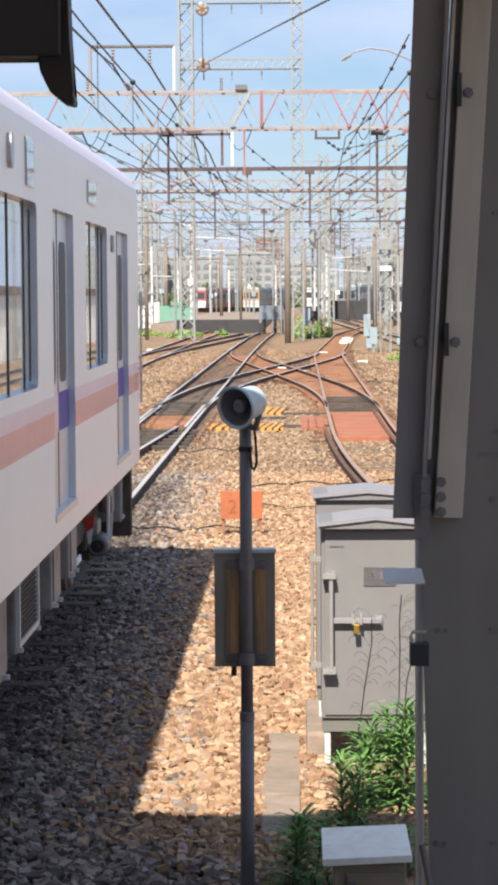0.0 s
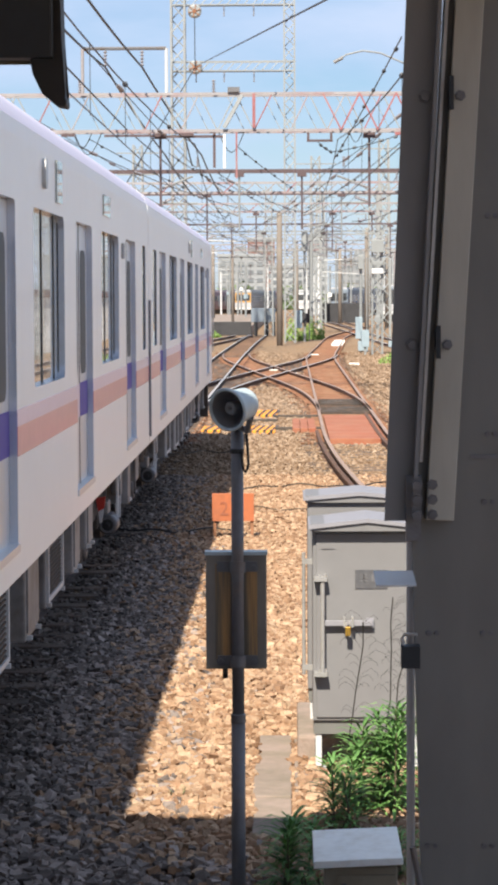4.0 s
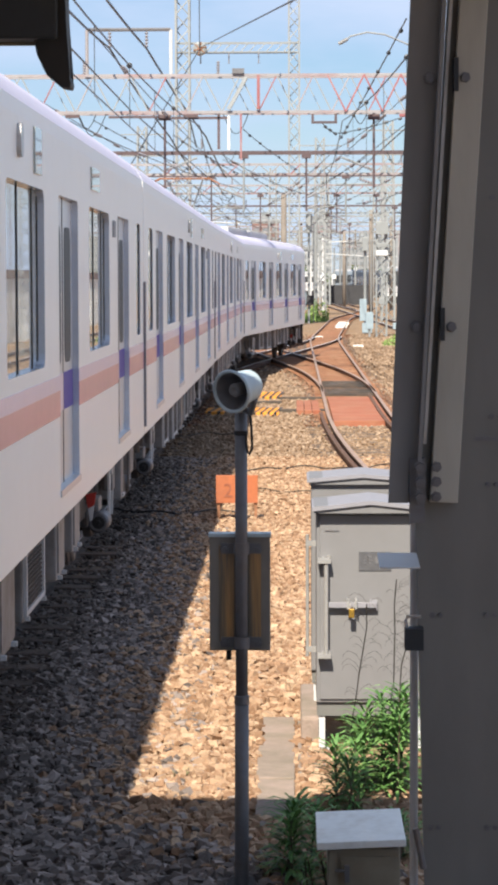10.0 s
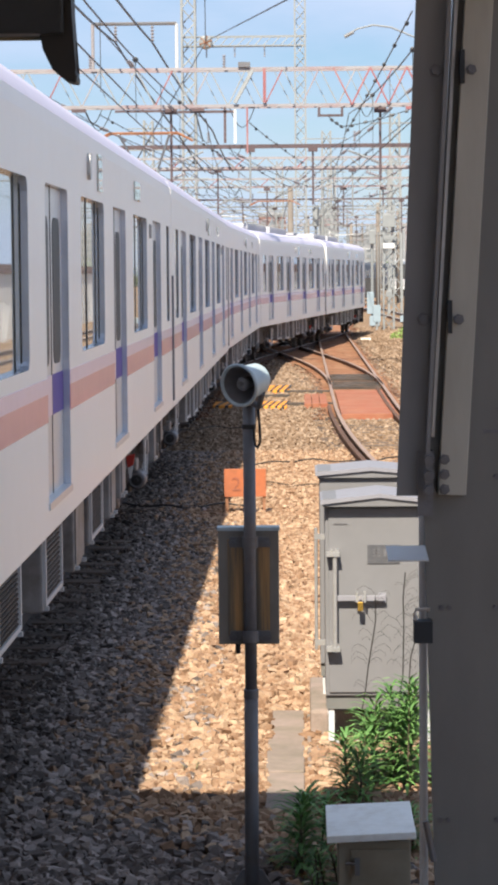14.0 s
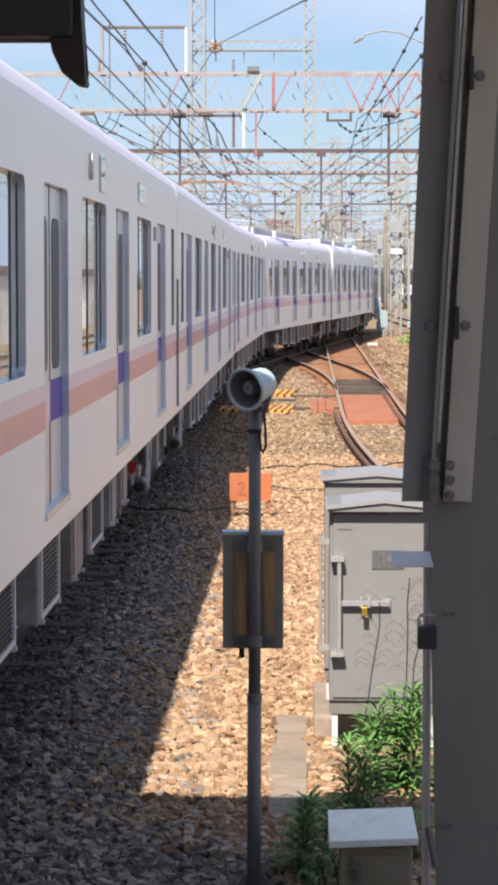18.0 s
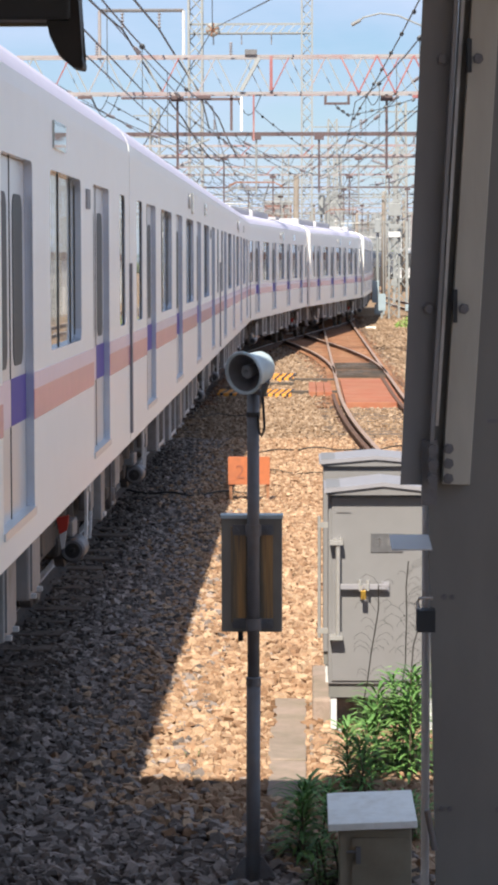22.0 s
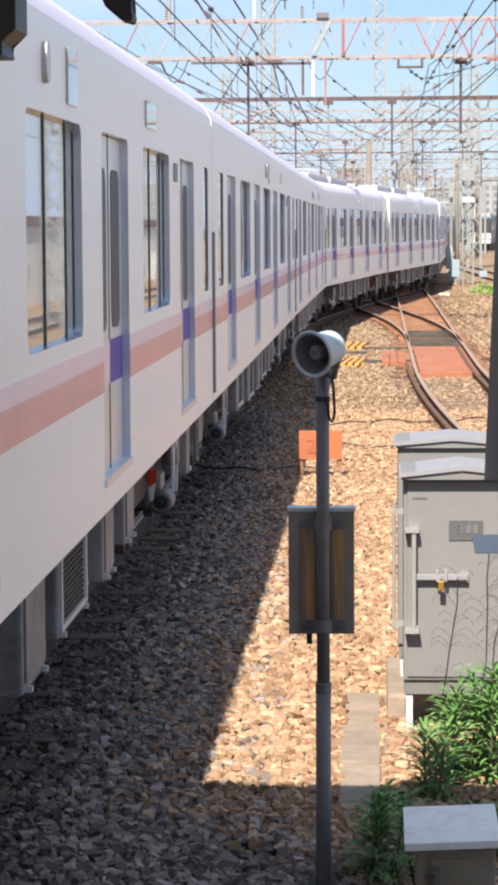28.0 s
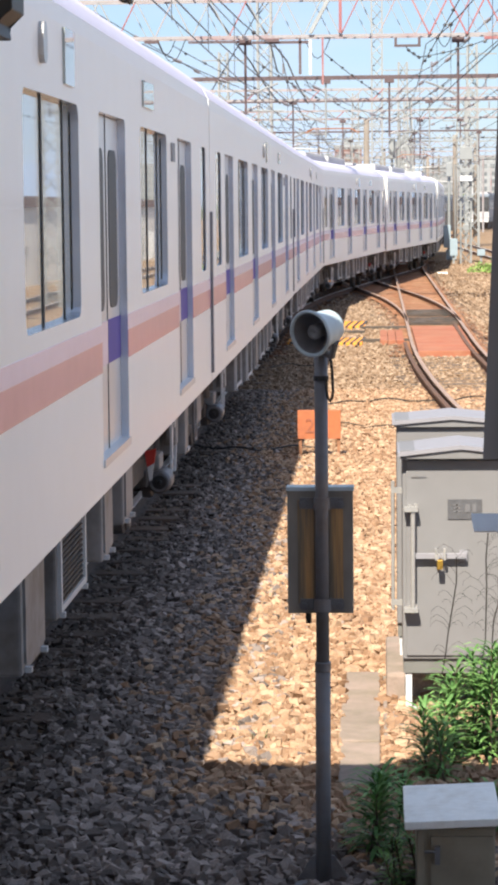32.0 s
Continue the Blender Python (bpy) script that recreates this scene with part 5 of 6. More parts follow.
weed(1, 0.01, 10.40, 0.42, 0.05, 5, "green weed with narrow leaves in the shade")
weed(2, 0.10, 9.9, 0.22, 0.05, 5, "low bright green weed beside the box")
weed(3, 0.245, 11.7, 0.40, 0.05, 4, "lush green weed with narrow leaves in the sun")
weed(4, 0.40, 12.2, 0.52, 0.06, 5, "tall green weed with narrow leaves before the cabinet")
weed(5, 0.53, 12.1, 0.60, 0.06, 5, "tall green weed with narrow leaves before the cabinet")
weed(6, -0.62, 12.6, 0.07, 0.035, 4, "small grass tuft growing in the ballast")
weed(7, 0.50, 10.7, 0.30, 0.05, 4, "bright green weed behind the lidded box")


def dry_stem(seed, foot, tip):
    rng = random.Random(seed)
    w = thing("dry_stem", "thin dry brown weed stalk with curled twigs", "plant", "dry stalks")
    a, b = Vector((*foot, BED)), Vector(tip)
    pts = [a.lerp(b, k / 8) + Vector((rng.uniform(-0.012, 0.012), 0, 0)) for k in range(9)]
    bm = bmesh.new()
    chain(bm, pts, 0.0036, 5)
    part("stalk", bm, M["dead"], w)
    for k in range(22):
        p = a.lerp(b, 1 - 0.55 * rng.random() ** 1.4)
        s = rng.choice((-1, 1))
        l = rng.uniform(0.025, 0.085)
        bm = bmesh.new()
        chain(bm, [p, p + Vector((s * l * 0.4, -0.01, l * 0.6)), p + Vector((s * l * 0.9, -0.012, l * 0.85)), p + Vector((s * l * 1.3, -0.012, l * 0.55)), p + Vector((s * l * 1.35, -0.012, l * 0.3))], 0.0009, 4)
        part("twig", bm, M["dead"], w)


dry_stem(1, (0.26, 12.4), (0.385, 12.3, 0.74))
dry_stem(2, (0.50, 12.5), (0.535, 12.4, 0.86))
dry_stem(3, (0.53, 12.6), (0.60, 12.5, 0.60))


def steel_column():
    """Grey sheet panel with two raking angle irons bolted before it."""
    c = thing("steel_column", "grey riveted steel panel of the platform shelter", "column")
    bm = bmesh.new()
    prism(bm, [(0.57, 3.7), (0.86, 3.7), (0.86, BED - 0.1), (0.496, BED - 0.1), (0.478, 0.287), (0.445, 1.55)], 8.52, 8.58)
    part("panel", bm, M["panel"], c, "grey painted sheet panel")
    bm = bmesh.new()
    prism(bm, [(0.612, 3.75), (0.715, 3.75), (0.594, 1.636), (0.492, 1.64)], 8.455, 8.515)
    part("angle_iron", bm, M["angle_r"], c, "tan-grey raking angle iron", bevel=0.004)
    bm = bmesh.new()
    prism(bm, [(0.432, 3.75), (0.560, 3.75), (0.452, 1.633), (0.342, 1.633)], 8.50, 8.515)
    prism(bm, [(0.548, 3.75), (0.562, 3.75), (0.454, 1.647), (0.440, 1.647)], 8.44, 8.51)
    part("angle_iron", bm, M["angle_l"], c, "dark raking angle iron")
    bm = bmesh.new()
    prism(bm, [(0.578, 3.75), (0.590, 3.75), (0.482, 1.85), (0.470, 1.85)], 8.50, 8.518)
    part("packing_strip", bm, M["chrome"], c, "narrow pale strip between the irons")
    for x, z in ((0.585, 3.20), (0.538, 2.30)):
        # black block drawn for the shade in an open slot
        part("spacer", bm_box(x - 0.010, x + 0.006, 8.43, 8.50, z - 0.07, z + 0.05), M["black"], c)
        bolt(c, (x - 0.095, 8.50, z - 0.02), 0.018, 0.028)
        bolt(c, (x + 0.03, 8.455, z - 0.02), 0.014, 0.012)
    for k in range(3):
        bolt(c, (0.455, 8.44, 1.66 + 0.055 * k), 0.018, 0.02)
        bolt(c, (0.515, 8.455, 1.66 + 0.055 * k), 0.014, 0.014)
    part("gusset", bm_box(0.42, 0.475, 8.47, 8.52, 1.56, 1.80), M["post"], c)
    for x, z in ((0.505, 1.215), (0.705, 1.215), (0.50, 0.42), (0.71, 0.42), (0.72, 2.75), (0.72, 1.95), (0.71, 1.70)):
        bolt(c, (x, 8.52, z), 0.008, 0.008)
        bolt(c, (x + 0.03, 8.52, z), 0.007, 0.006)
    part("seam", bm_box(0.66, 0.86, 8.515, 8.5195, 1.86, 1.875), M["post"], c)
    bm = bmesh.new()
    rod(bm, (0.444, 8.62, 1.66), (0.444, 8.62, BED), 0.016, 12)
    part("conduit", bm, M["pale"], c, "pale vertical conduit")
    # small shelf and hook
    bm = bmesh.new()
    v = [bm.verts.new(p) for p in ((0.302, 8.25, 1.425), (0.447, 8.25, 1.425), (0.447, 8.52, 1.447), (0.302, 8.52, 1.447), (0.302, 8.25, 1.42), (0.447, 8.25, 1.42), (0.447, 8.52, 1.442), (0.302, 8.52, 1.442))]
    for f in ((0, 1, 2, 3), (7, 6, 5, 4), (0, 4, 5, 1), (1, 5, 6, 2), (2, 6, 7, 3), (3, 7, 4, 0)):
        bm.faces.new([v[i] for i in f])
    part("shelf", bm, M["pale"], c, "small grey sheet shelf")
    part("hook_block", bm_box(0.402, 0.470, 8.44, 8.52, 1.095, 1.175), M["black"], c, "black mounting block")
    bm = bmesh.new()
    chain(bm, [(0.462, 8.48, 1.215), (0.412, 8.48, 1.215), (0.405, 8.48, 1.20), (0.412, 8.48, 1.17)], 0.007, 6)
    part("hook", bm, M["chrome"], c)
    bm = bmesh.new()
    rod(bm, (0.445, 8.50, 0.42), (0.475, 8.50, 0.27), 0.012, 8)
    part("stay", bm, M["post"], c)
    c.location, c.scale = (0, 0.0009, 0.0589), (0.976, 0.976, 0.976)


steel_column()


def eave():
    e = thing("eave_end", "dark end of the platform eave with a drooping cap", "eave")
    part("fascia", bm_box(-1.36, -0.82, 8.06, 8.2, 3.285, 3.715), M["black"], e, bevel=0.01)
    part("trim", bm_box(-1.36, -0.885, 8.185, 8.205, 3.275, 3.290), M["box_tan"], e, "thin brown lower trim")
    bm = bmesh.new()
    prism(bm, [(-0.905, 3.29), (-0.895, 3.235), (-0.862, 3.165), (-0.815, 3.125), (-0.779, 3.118), (-0.776, 3.14), (-0.788, 3.165), (-0.792, 3.35), (-0.80, 3.715), (-0.88, 3.715)], 8.1, 8.24)
    part("cap", bm, M["rubber"], e, "drooping dark rubber cap", bevel=0.008)
    u = thing("hanging_box", "black box hung under the eave beside the track", "box")
    bm = bmesh.new()
    prism(bm, [(-1.36, 3.292), (-1.116, 3.292), (-1.116, 3.082), (-1.166, 3.046), (-1.156, 3.004), (-1.36, 3.004)], 7.9, 8.15)
    part("case", bm, M["black"], u, bevel=0.006)
    for ob in (e, u):
        ob.location, ob.scale = (0, -0.235 * 0.015, 2.451 * 0.015), (0.985, 0.985, 0.985)


eave()

# ---- overhead line gantries ----


def bar(name, a, b, r, m, parent, n=4):
    return part(name, bm_rod(a, b, r, n), M[m], parent)


def lattice_post(parent, x, y, z1, w, m="galv", w1=None, bays=None, name="post", z0=BED):
    """A square braced mast: four legs and crossed lacing in one welded piece."""
    bm = bmesh.new()
    w1 = w if w1 is None else w1
    n = bays or max(3, int((z1 - z0) / (w * 1.1)))
    t = 0.045 * max(w, 0.4) / 0.4
    corner = lambda k, f: (x + ((k in (1, 2)) - 0.5) * (w + (w1 - w) * f), y + ((k in (2, 3)) - 0.5) * (w + (w1 - w) * f), z0 + (z1 - z0) * f)  # noqa: E731
    for k in range(4):
        rod(bm, corner(k, 0), corner(k, 1), t, 4)
        for i in range(n):
            a, b = i / n, (i + 1) / n
            rod(bm, corner(k, a if i % 2 else b), corner((k + 1) % 4, b if i % 2 else a), t * 0.5, 4)
    return part(name, bm, M[m], parent)


def insulator(parent, a, b):
    bm = bmesh.new()
    a, b = Vector(a), Vector(b)
    l = (b - a).length
    prof = [(0, 0.0)]
    for k in range(5):
        prof += [(l * (k + 0.2) / 5, 0.025), (l * (k + 0.5) / 5, 0.055), (l * (k + 0.6) / 5, 0.055), (l * (k + 0.9) / 5, 0.025)]
    lathe(bm, prof + [(l, 0)], a, b - a, 8)
    part("insulator", bm, M["porcelain"], parent)


TRACK_X = (-10.5, -6.5, -2.75, 1.3, 5.2)


def gantry(y, z0, depth, x0, x1, bay, chord, colours, label, hangers=True, thick=0.05, posts=True):
    g = thing("overhead_gantry", label, "gantry", "overhead line gantries")
    for dy in (-0.3, 0.3) if depth > 0.5 else (0,):
        for z in (z0, z0 + depth) if depth > 0.15 else (z0,):
            part("chord", bm_box(x0, x1, y + dy - thick * 0.7, y + dy + thick * 0.7, z - thick, z + thick), M[chord], g)
    if depth > 0.15:
        n = int((x1 - x0) / bay)
        for k in range(n):
            a = x0 + k * bay
            red = colours[(k * 3 + k // 4) % len(colours)]
            bar("diagonal", (a, y - 0.3, z0), (a + bay / 2, y - 0.3, z0 + depth), thick * 0.62, red, g)
            bar("diagonal", (a + bay / 2, y - 0.3, z0 + depth), (a + bay, y - 0.3, z0), thick * 0.62, colours[(k * 5 + 1) % len(colours)], g)
            if depth > 0.5:
                bar("diagonal", (a + bay * 0.25, y + 0.3, z0 + depth), (a + bay * 0.75, y + 0.3, z0), thick * 0.4, "galv", g)
    if posts:
        for x in (x0 + 0.3, x1 - 0.3):
            lattice_post(g, x, y, z0 + depth, 0.45)
    if hangers:
        rng = random.Random(int(y * 3))
        for x in TRACK_X:
            if not x0 < x < x1:
                continue
            s = rng.choice((-1, 1))
            low = z0 - 1.6
            bar("drop_tube", (x + s * 0.9, y, z0), (x + s * 0.9, y, low - 0.5), 0.036, rng.choice(("galv", "truss_dark", "truss_dark")), g, 6)
            bar("arm", (x + s * 0.9, y, low), (x, y, low + 0.35), 0.03, "galv", g, 6)
            bar("arm", (x + s * 0.9, y, low - 0.4), (x - s * 0.15, y, 5.12), 0.026, "galv", g, 6)
            insulator(g, (x + s * 0.86, y, low + 0.01), (x + s * 0.5, y, low + 0.15))
            insulator(g, (x + s * 0.86, y, low - 0.38), (x + s * 0.5, y, low - 0.25))
            part("bracket", bm_box(x + s * 0.9 - 0.17, x + s * 0.9 + 0.17, y - 0.12, y + 0.12, z0 - 0.20, z0 - 0.06), M["truss_dark"], g)
            if rng.random() < 0.6:
                insulator(g, (x - s * 0.6, y, z0 + depth + 0.05), (x - s * 0.6, y, z0 + depth + 0.42))
    return g


WHITE = ("truss_white", "galv", "truss_white", "truss_white", "truss_red")
g1 = gantry(67.0, 7.13, 1.02, -10.2, 6.4, 1.02, "truss_white", WHITE, "near truss gantry in flaking white and red paint over the tracks", thick=0.038)
part("lamp_box", bm_box(-1.75, -1.42, 66.6, 67.0, 8.19, 8.33), M["post"], g1, "small grey floodlight on the truss")
bar("brace", (-1.02, 66.62, 7.2), (-1.02, 66.62, 8.15), 0.06, "truss_red", g1)
bar("brace", (-1.85, 66.6, 7.2), (-1.35, 66.6, 8.1), 0.07, "galv", g1)
for k in range(9):
    a = 0.9 + k * 0.51
    bar("red_diagonal", (a, 66.64, 7.13 if k % 2 else 8.15), (a + 0.51, 66.64, 8.15 if k % 2 else 7.13), 0.032, "truss_red", g1)
bar("cross_beam", (-3.45, 66.7, 6.97), (-1.85, 66.7, 6.97), 0.05, "truss_dark", g1)
bar("drop_tube", (-2.13, 66.7, 7.09), (-2.13, 66.7, 6.10), 0.05, "truss_dark", g1)
bar("drop_tube", (-1.51, 66.7, 7.09), (-1.51, 66.7, 5.80), 0.035, "truss_red", g1)
bar("drop_tube", (-2.95, 66.7, 6.97), (-2.75, 66.7, 6.15), 0.03, "wire", g1)
bar("insulator_rod", (-1.845, 66.6, 7.02), (-1.845, 66.6, 6.08), 0.035, "box_white", g1, 8)
bar("beam", (-3.5, 66.7, 7.0), (-5.2, 66.7, 7.0), 0.045, "truss_dark", g1)
for a, b in ((0.49, 7.06), (1.13, 7.06)):
    bar("bracket", (a, 66.6, b), (a, 66.6, 6.83), 0.05, "truss_dark", g1)
bar("bracket", (0.45, 66.6, 6.83), (1.17, 66.6, 6.83), 0.045, "truss_dark", g1)
for x in (-9.2, -7.9, -6.4, -3.1, 2.9, 4.4):
    bar("clamp", (x, 66.62, 7.02), (x + 0.4, 66.62, 7.02), 0.06, "truss_dark" if x < 0 else "truss_red", g1)
# frame on top that carries the two thick feeders
fr = thing("line_portal", "grey portal frame on the gantry that carries two feeders", "frame")
for x in (-5.82, -3.47):
    bar("post", (x, 67, 8.2), (x, 67, 9.45), 0.05, "pale" if x > -4 else "truss_white", fr, 6)
bar("top_beam", (-5.82, 67, 9.45), (-3.47, 67, 9.45), 0.05, "post", fr, 6)
for x in (-5.18, -4.15):
    insulator(fr, (x, 67, 9.40), (x, 67, 8.95))

gantry(86.0, 7.02, 0.10, -10.5, 7.0, 1.2, "truss_dark", WHITE, "plain dark red beam gantry across the tracks", thick=0.07)
gantry(104.0, 7.05, 0.42, -11, 8.5, 0.9, "truss_white", WHITE, "shallow truss gantry in faded red and white")
gantry(109.0, 7.2, 0.10, -11, 9, 1.0, "truss_dark", WHITE, "plain dark beam gantry across the tracks", hangers=False)
gantry(127.0, 7.05, 0.42, -13, 10, 0.9, "truss_white", WHITE, "shallow truss gantry in faded red and white")
gantry(147.0, 7.0, 0.12, -14, 12, 1.0, "truss_dark", WHITE, "plain dark beam gantry across the tracks")
gantry(163.0, 7.0, 0.5, -16, 13, 1.0, "galv", ("galv",), "galvanised truss gantry across the yard")
gantry(190.0, 7.0, 0.5, -20, 15, 1.2, "galv", ("galv", "truss_white"), "galvanised truss gantry across the yard")
gantry(225.0, 7.0, 0.5, -24, 17, 1.4, "truss_white", ("galv", "truss_white"), "pale truss gantry far down the yard")
gantry(270.0, 7.2, 0.6, -28, 20, 1.6, "galv", ("galv",), "pale truss gantry far down the yard")
gantry(330.0, 7.2, 0.6, -34, 26, 2.0, "galv", ("galv",), "pale truss gantry far down the yard")

# ---- pylons ----


def portal_pylon():
    p = thing("portal_pylon", "tall twin-mast lattice power pylon joined by cross-beams", "pylon")
    lattice_post(p, -6.78, 145, 30, 0.80, "galv", name="mast")
    lattice_post(p, -0.06, 145, 30, 0.62, "galv", name="mast")
    for z in (16.45, 20.4, 25.0):
        bm = bmesh.new()
        for dz in (-0.28, 0.28):
            for dy in (-0.3, 0.3):
                rod(bm, (-7.15, 145 + dy, z + dz), (0.28, 145 + dy, z + dz), 0.05, 4)
        for k in range(14):
            a = -6.95 + k * 0.52
            rod(bm, (a, 144.7, z - 0.28), (a + 0.52, 144.7, z + 0.28), 0.032, 4)
        part("cross_beam", bm, M["galv"], p, "pale latticed cross-beam")
        for x in (-5.7, -4.0, -2.2):
            insulator(p, (x, 145, z - 0.3), (x, 145, z - 0.95))
    for x, z in ((-5.75, 19.7), (-5.72, 16.35)):
        bm = bmesh.new()
        lathe(bm, [(-0.14, 0), (-0.14, 0.3), (-0.06, 0.42), (0.06, 0.42), (0.14, 0.3), (0.14, 0)], (x, 144.4, z), (0, 1, 0), 18)
        wheel = part("tension_wheel", bm, M["galv"], p, "round tensioning wheel")
        bm = bmesh.new()
        for w in (0.3, 1.35, 2.4):
            rod(bm, (x - 0.4 * math.cos(w), 144.24, z - 0.4 * math.sin(w)), (x + 0.4 * math.cos(w), 144.24, z + 0.4 * math.sin(w)), 0.035, 4)
        lathe(bm, [(0, 0), (0, 0.12), (0.06, 0.12), (0.06, 0)], (x, 144.2, z), (0, 1, 0), 10)
        part("spokes", bm, M["rust"], wheel, "rusty spokes and hub")


portal_pylon()
for x, y, h, w in ((1.9, 185, 13.4, 0.9), (-1.6, 172, 10.5, 0.6), (6.2, 160, 13.0, 0.85), (7.2, 210, 12.0, 0.9), (-11.5, 180, 14.0, 0.9), (9.8, 250, 14.5, 1.2), (3.2, 260, 14, 1.1), (-16, 260, 13, 1.2)):
    m = thing("lattice_mast", "galvanised lattice mast rising above the wires", "mast", "lattice masts")
    lattice_post(m, x, y, h, w, "galv", w1=w * 0.7)
    for z in (h - 0.6, h - 2.2):
        bar("cross_arm", (x - 1.6, y, z), (x + 1.6, y, z), 0.06, "galv", m)

# ---- wires ----


def span(name, pts, r, label, sag=0.0, n=10, m="wire"):
    bm = bmesh.new()
    fine = []
    for a, b in zip(pts, pts[1:]):
        a, b = Vector(a), Vector(b)
        for k in range(n):
            f = k / n
            fine.append(a.lerp(b, f) - Vector((0, 0, 4 * sag * f * (1 - f))))
    fine.append(Vector(pts[-1]))
    chain(bm, fine, r, 5)
    return solid(name, bm, M[m], label, "wire", "overhead wires")


STATIONS = (-30, 20, 67, 86, 104, 127, 163, 190, 225, 270, 330)
for i, way in enumerate((third, left_main, right_main, right_far)):
    zz = 0.12 * ((i * 7) % 3)
    line = [(way(max(y, 8)) if i == 2 else way(y), y, 5.02) for y in STATIONS]
    span("contact_wire", line, 0.011, "thin copper contact wire above the track", n=3)
    mess = [(p[0] + 0.1 * (-1) ** k, p[1], 6.0 + zz + (0.65 if p[1] == 67 else 0.0)) for k, p in enumerate(line)]
    w = span("messenger_wire", mess, 0.014, "sagging messenger wire with droppers", sag=0.35, n=8)
    for (xa, ya, za), (xb, yb, zb) in zip(mess[1:], mess[2:]):
        if ya > 170:
            break
        cnt = max(2, int((yb - ya) / 6))
        for k in range(1, cnt):
            f = k / cnt
            z = za + (zb - za) * f - 4 * 0.35 * f * (1 - f)
            bar("dropper", (xa + (xb - xa) * f, ya + (yb - ya) * f, 5.02), (xa + (xb - xa) * f, ya + (yb - ya) * f, z), 0.008, "wire", w, 4)
            if k % 2 and ya < 110:
                bm = bmesh.new()
                lathe(bm, [(-0.06, 0), (-0.04, 0.05), (0.04, 0.05), (0.06, 0)], (xa + (xb - xa) * f, ya + (yb - ya) * f, z), (0, 1, 0), 8)
                part("clamp", bm, M["wire"], w)

STRINGS = (((0.76, 66.6, 6.8), (1.17, 66.6, 6.52), 3), ((1.17, 66.6, 6.52), (3.07, 66.6, 7.0), 5), ((1.2, 66.6, 6.3), (1.86, 40, 6.8), 8), ((-1.45, 66.6, 6.65), (0.1, 84, 6.3), 6),
           ((-5.6, 66.6, 6.9), (-3.6, 84, 6.3), 6), ((-3.4, 66.6, 6.5), (-2.0, 84, 6.2), 5), ((-2.6, 86, 6.8), (-0.6, 103, 6.2), 5), ((2.6, 86, 6.9), (0.6, 103, 6.3), 5))
for a, b, count in STRINGS:
    w = span("string_wire", [a, b], 0.013, "dark wire strung with clamps and small insulators", sag=0.06)
    a, b = Vector(a), Vector(b)
    for k in range(count):
        p = a.lerp(b, (k + 0.6) / count)
        bm = bmesh.new()
        lathe(bm, [(-0.06, 0), (-0.04, 0.04), (0.04, 0.04), (0.06, 0)], p - Vector((0, 0, 0.04)), b - a, 8)
        part("clamp", bm, M["wire"], w)
# two thick feeders bend at the frame
span("feeder_cable", [(-4.35, 36, 7.55), (-5.18, 67, 8.93), (-4.5, 86, 7.6), (-4.2, 104, 6.9)], 0.03, "thick black feeder cable bent over the frame", sag=0.1)
span("feeder_cable", [(-3.85, 36, 8.1), (-4.15, 67, 8.93), (-3.2, 86, 7.6), (-3.0, 104, 6.9)], 0.03, "thick black feeder cable bent over the frame", sag=0.1)
span("guy_wire", [(0.95, 40, 7.6), (-5.72, 144, 16.35)], 0.022, "dark guy wire rising to the pylon")
span("guy_wire", [(-5.72, 144, 16.35), (-5.75, 144.4, 19.6)], 0.03, "stranded wire between tension wheels")
span("guy_wire", [(-5.72, 144, 16.3), (-7.2, 104, 7.4)], 0.03, "dark guy wire slanting down to a gantry")
span("guy_wire", [(-4.1, 36, 6.7), (-4.6, 67, 7.2), (-3.2, 104, 6.4)], 0.02, "dark slanting wire with clamps")
for k, (a, b) in enumerate((((-4.3, 50, 7.7), (-2.0, 104, 6.3)), ((-6.5, 67, 7.0), (-1.5, 104, 6.2)), ((-9.0, 86, 7.0), (-3.0, 127, 5.6)), ((4.5, 40, 7.3), (0.3, 104, 6.0)),
                            ((3.4, 67, 7.9), (0.9, 86, 6.9)), ((2.5, 67, 7.0), (-1.2, 104, 5.7)), ((5.0, 86, 7.0), (1.0, 127, 6.1)), ((-8.0, 67, 8.0), (-2.5, 127, 6.2)),
                            ((-2.7, 86, 7.0), (1.3, 104, 6.0)), ((1.3, 86, 7.0), (-2.7, 127, 5.8)), ((-6.5, 104, 7.0), (-2.0, 147, 5.6)), ((3.0, 104, 7.1), (0.0, 163, 5.4)),
                            ((-10, 86, 6.6), (-4.5, 127, 6.6)), ((2.2, 86, 5.2), (5.6, 104, 6.9)), ((-5.0, 127, 7.0), (0.5, 190, 6.0)), ((6.5, 127, 7.0), (1.5, 190, 5.6)))):
    w = span("cross_wire", [a, b], 0.013, "slanting cross wire between gantries with insulators", sag=0.25)
    a, b = Vector(a), Vector(b)
    for f in (0.12, 0.3, 0.62):
        d = (b - a).normalized() * 0.5
        p = a.lerp(b, f) - Vector((0, 0, f * (1 - f)))
        insulator(w, p - d, p + d)

# curved hooked arm high on the right
hook = thing("lamp_arm", "curved white lamp arm reaching over the track", "lamp arm")
bm = bmesh.new()
chain(bm, [(1.60, 80, 10.35), (1.85, 80, 10.55), (2.4, 80, 10.68), (3.0, 80, 10.6), (3.7, 80, 10.3), (5.0, 80, 9.6)], 0.03, 8)
part("arm", bm, M["galv"], hook)
part("lamp_head", bm_rod((1.45, 80, 10.30), (1.75, 80, 10.46), 0.06, 8), M["box_grey"], hook)
bar("post", (5.0, 80, BED), (5.0, 80, 9.6), 0.09, "galv", hook, 8)

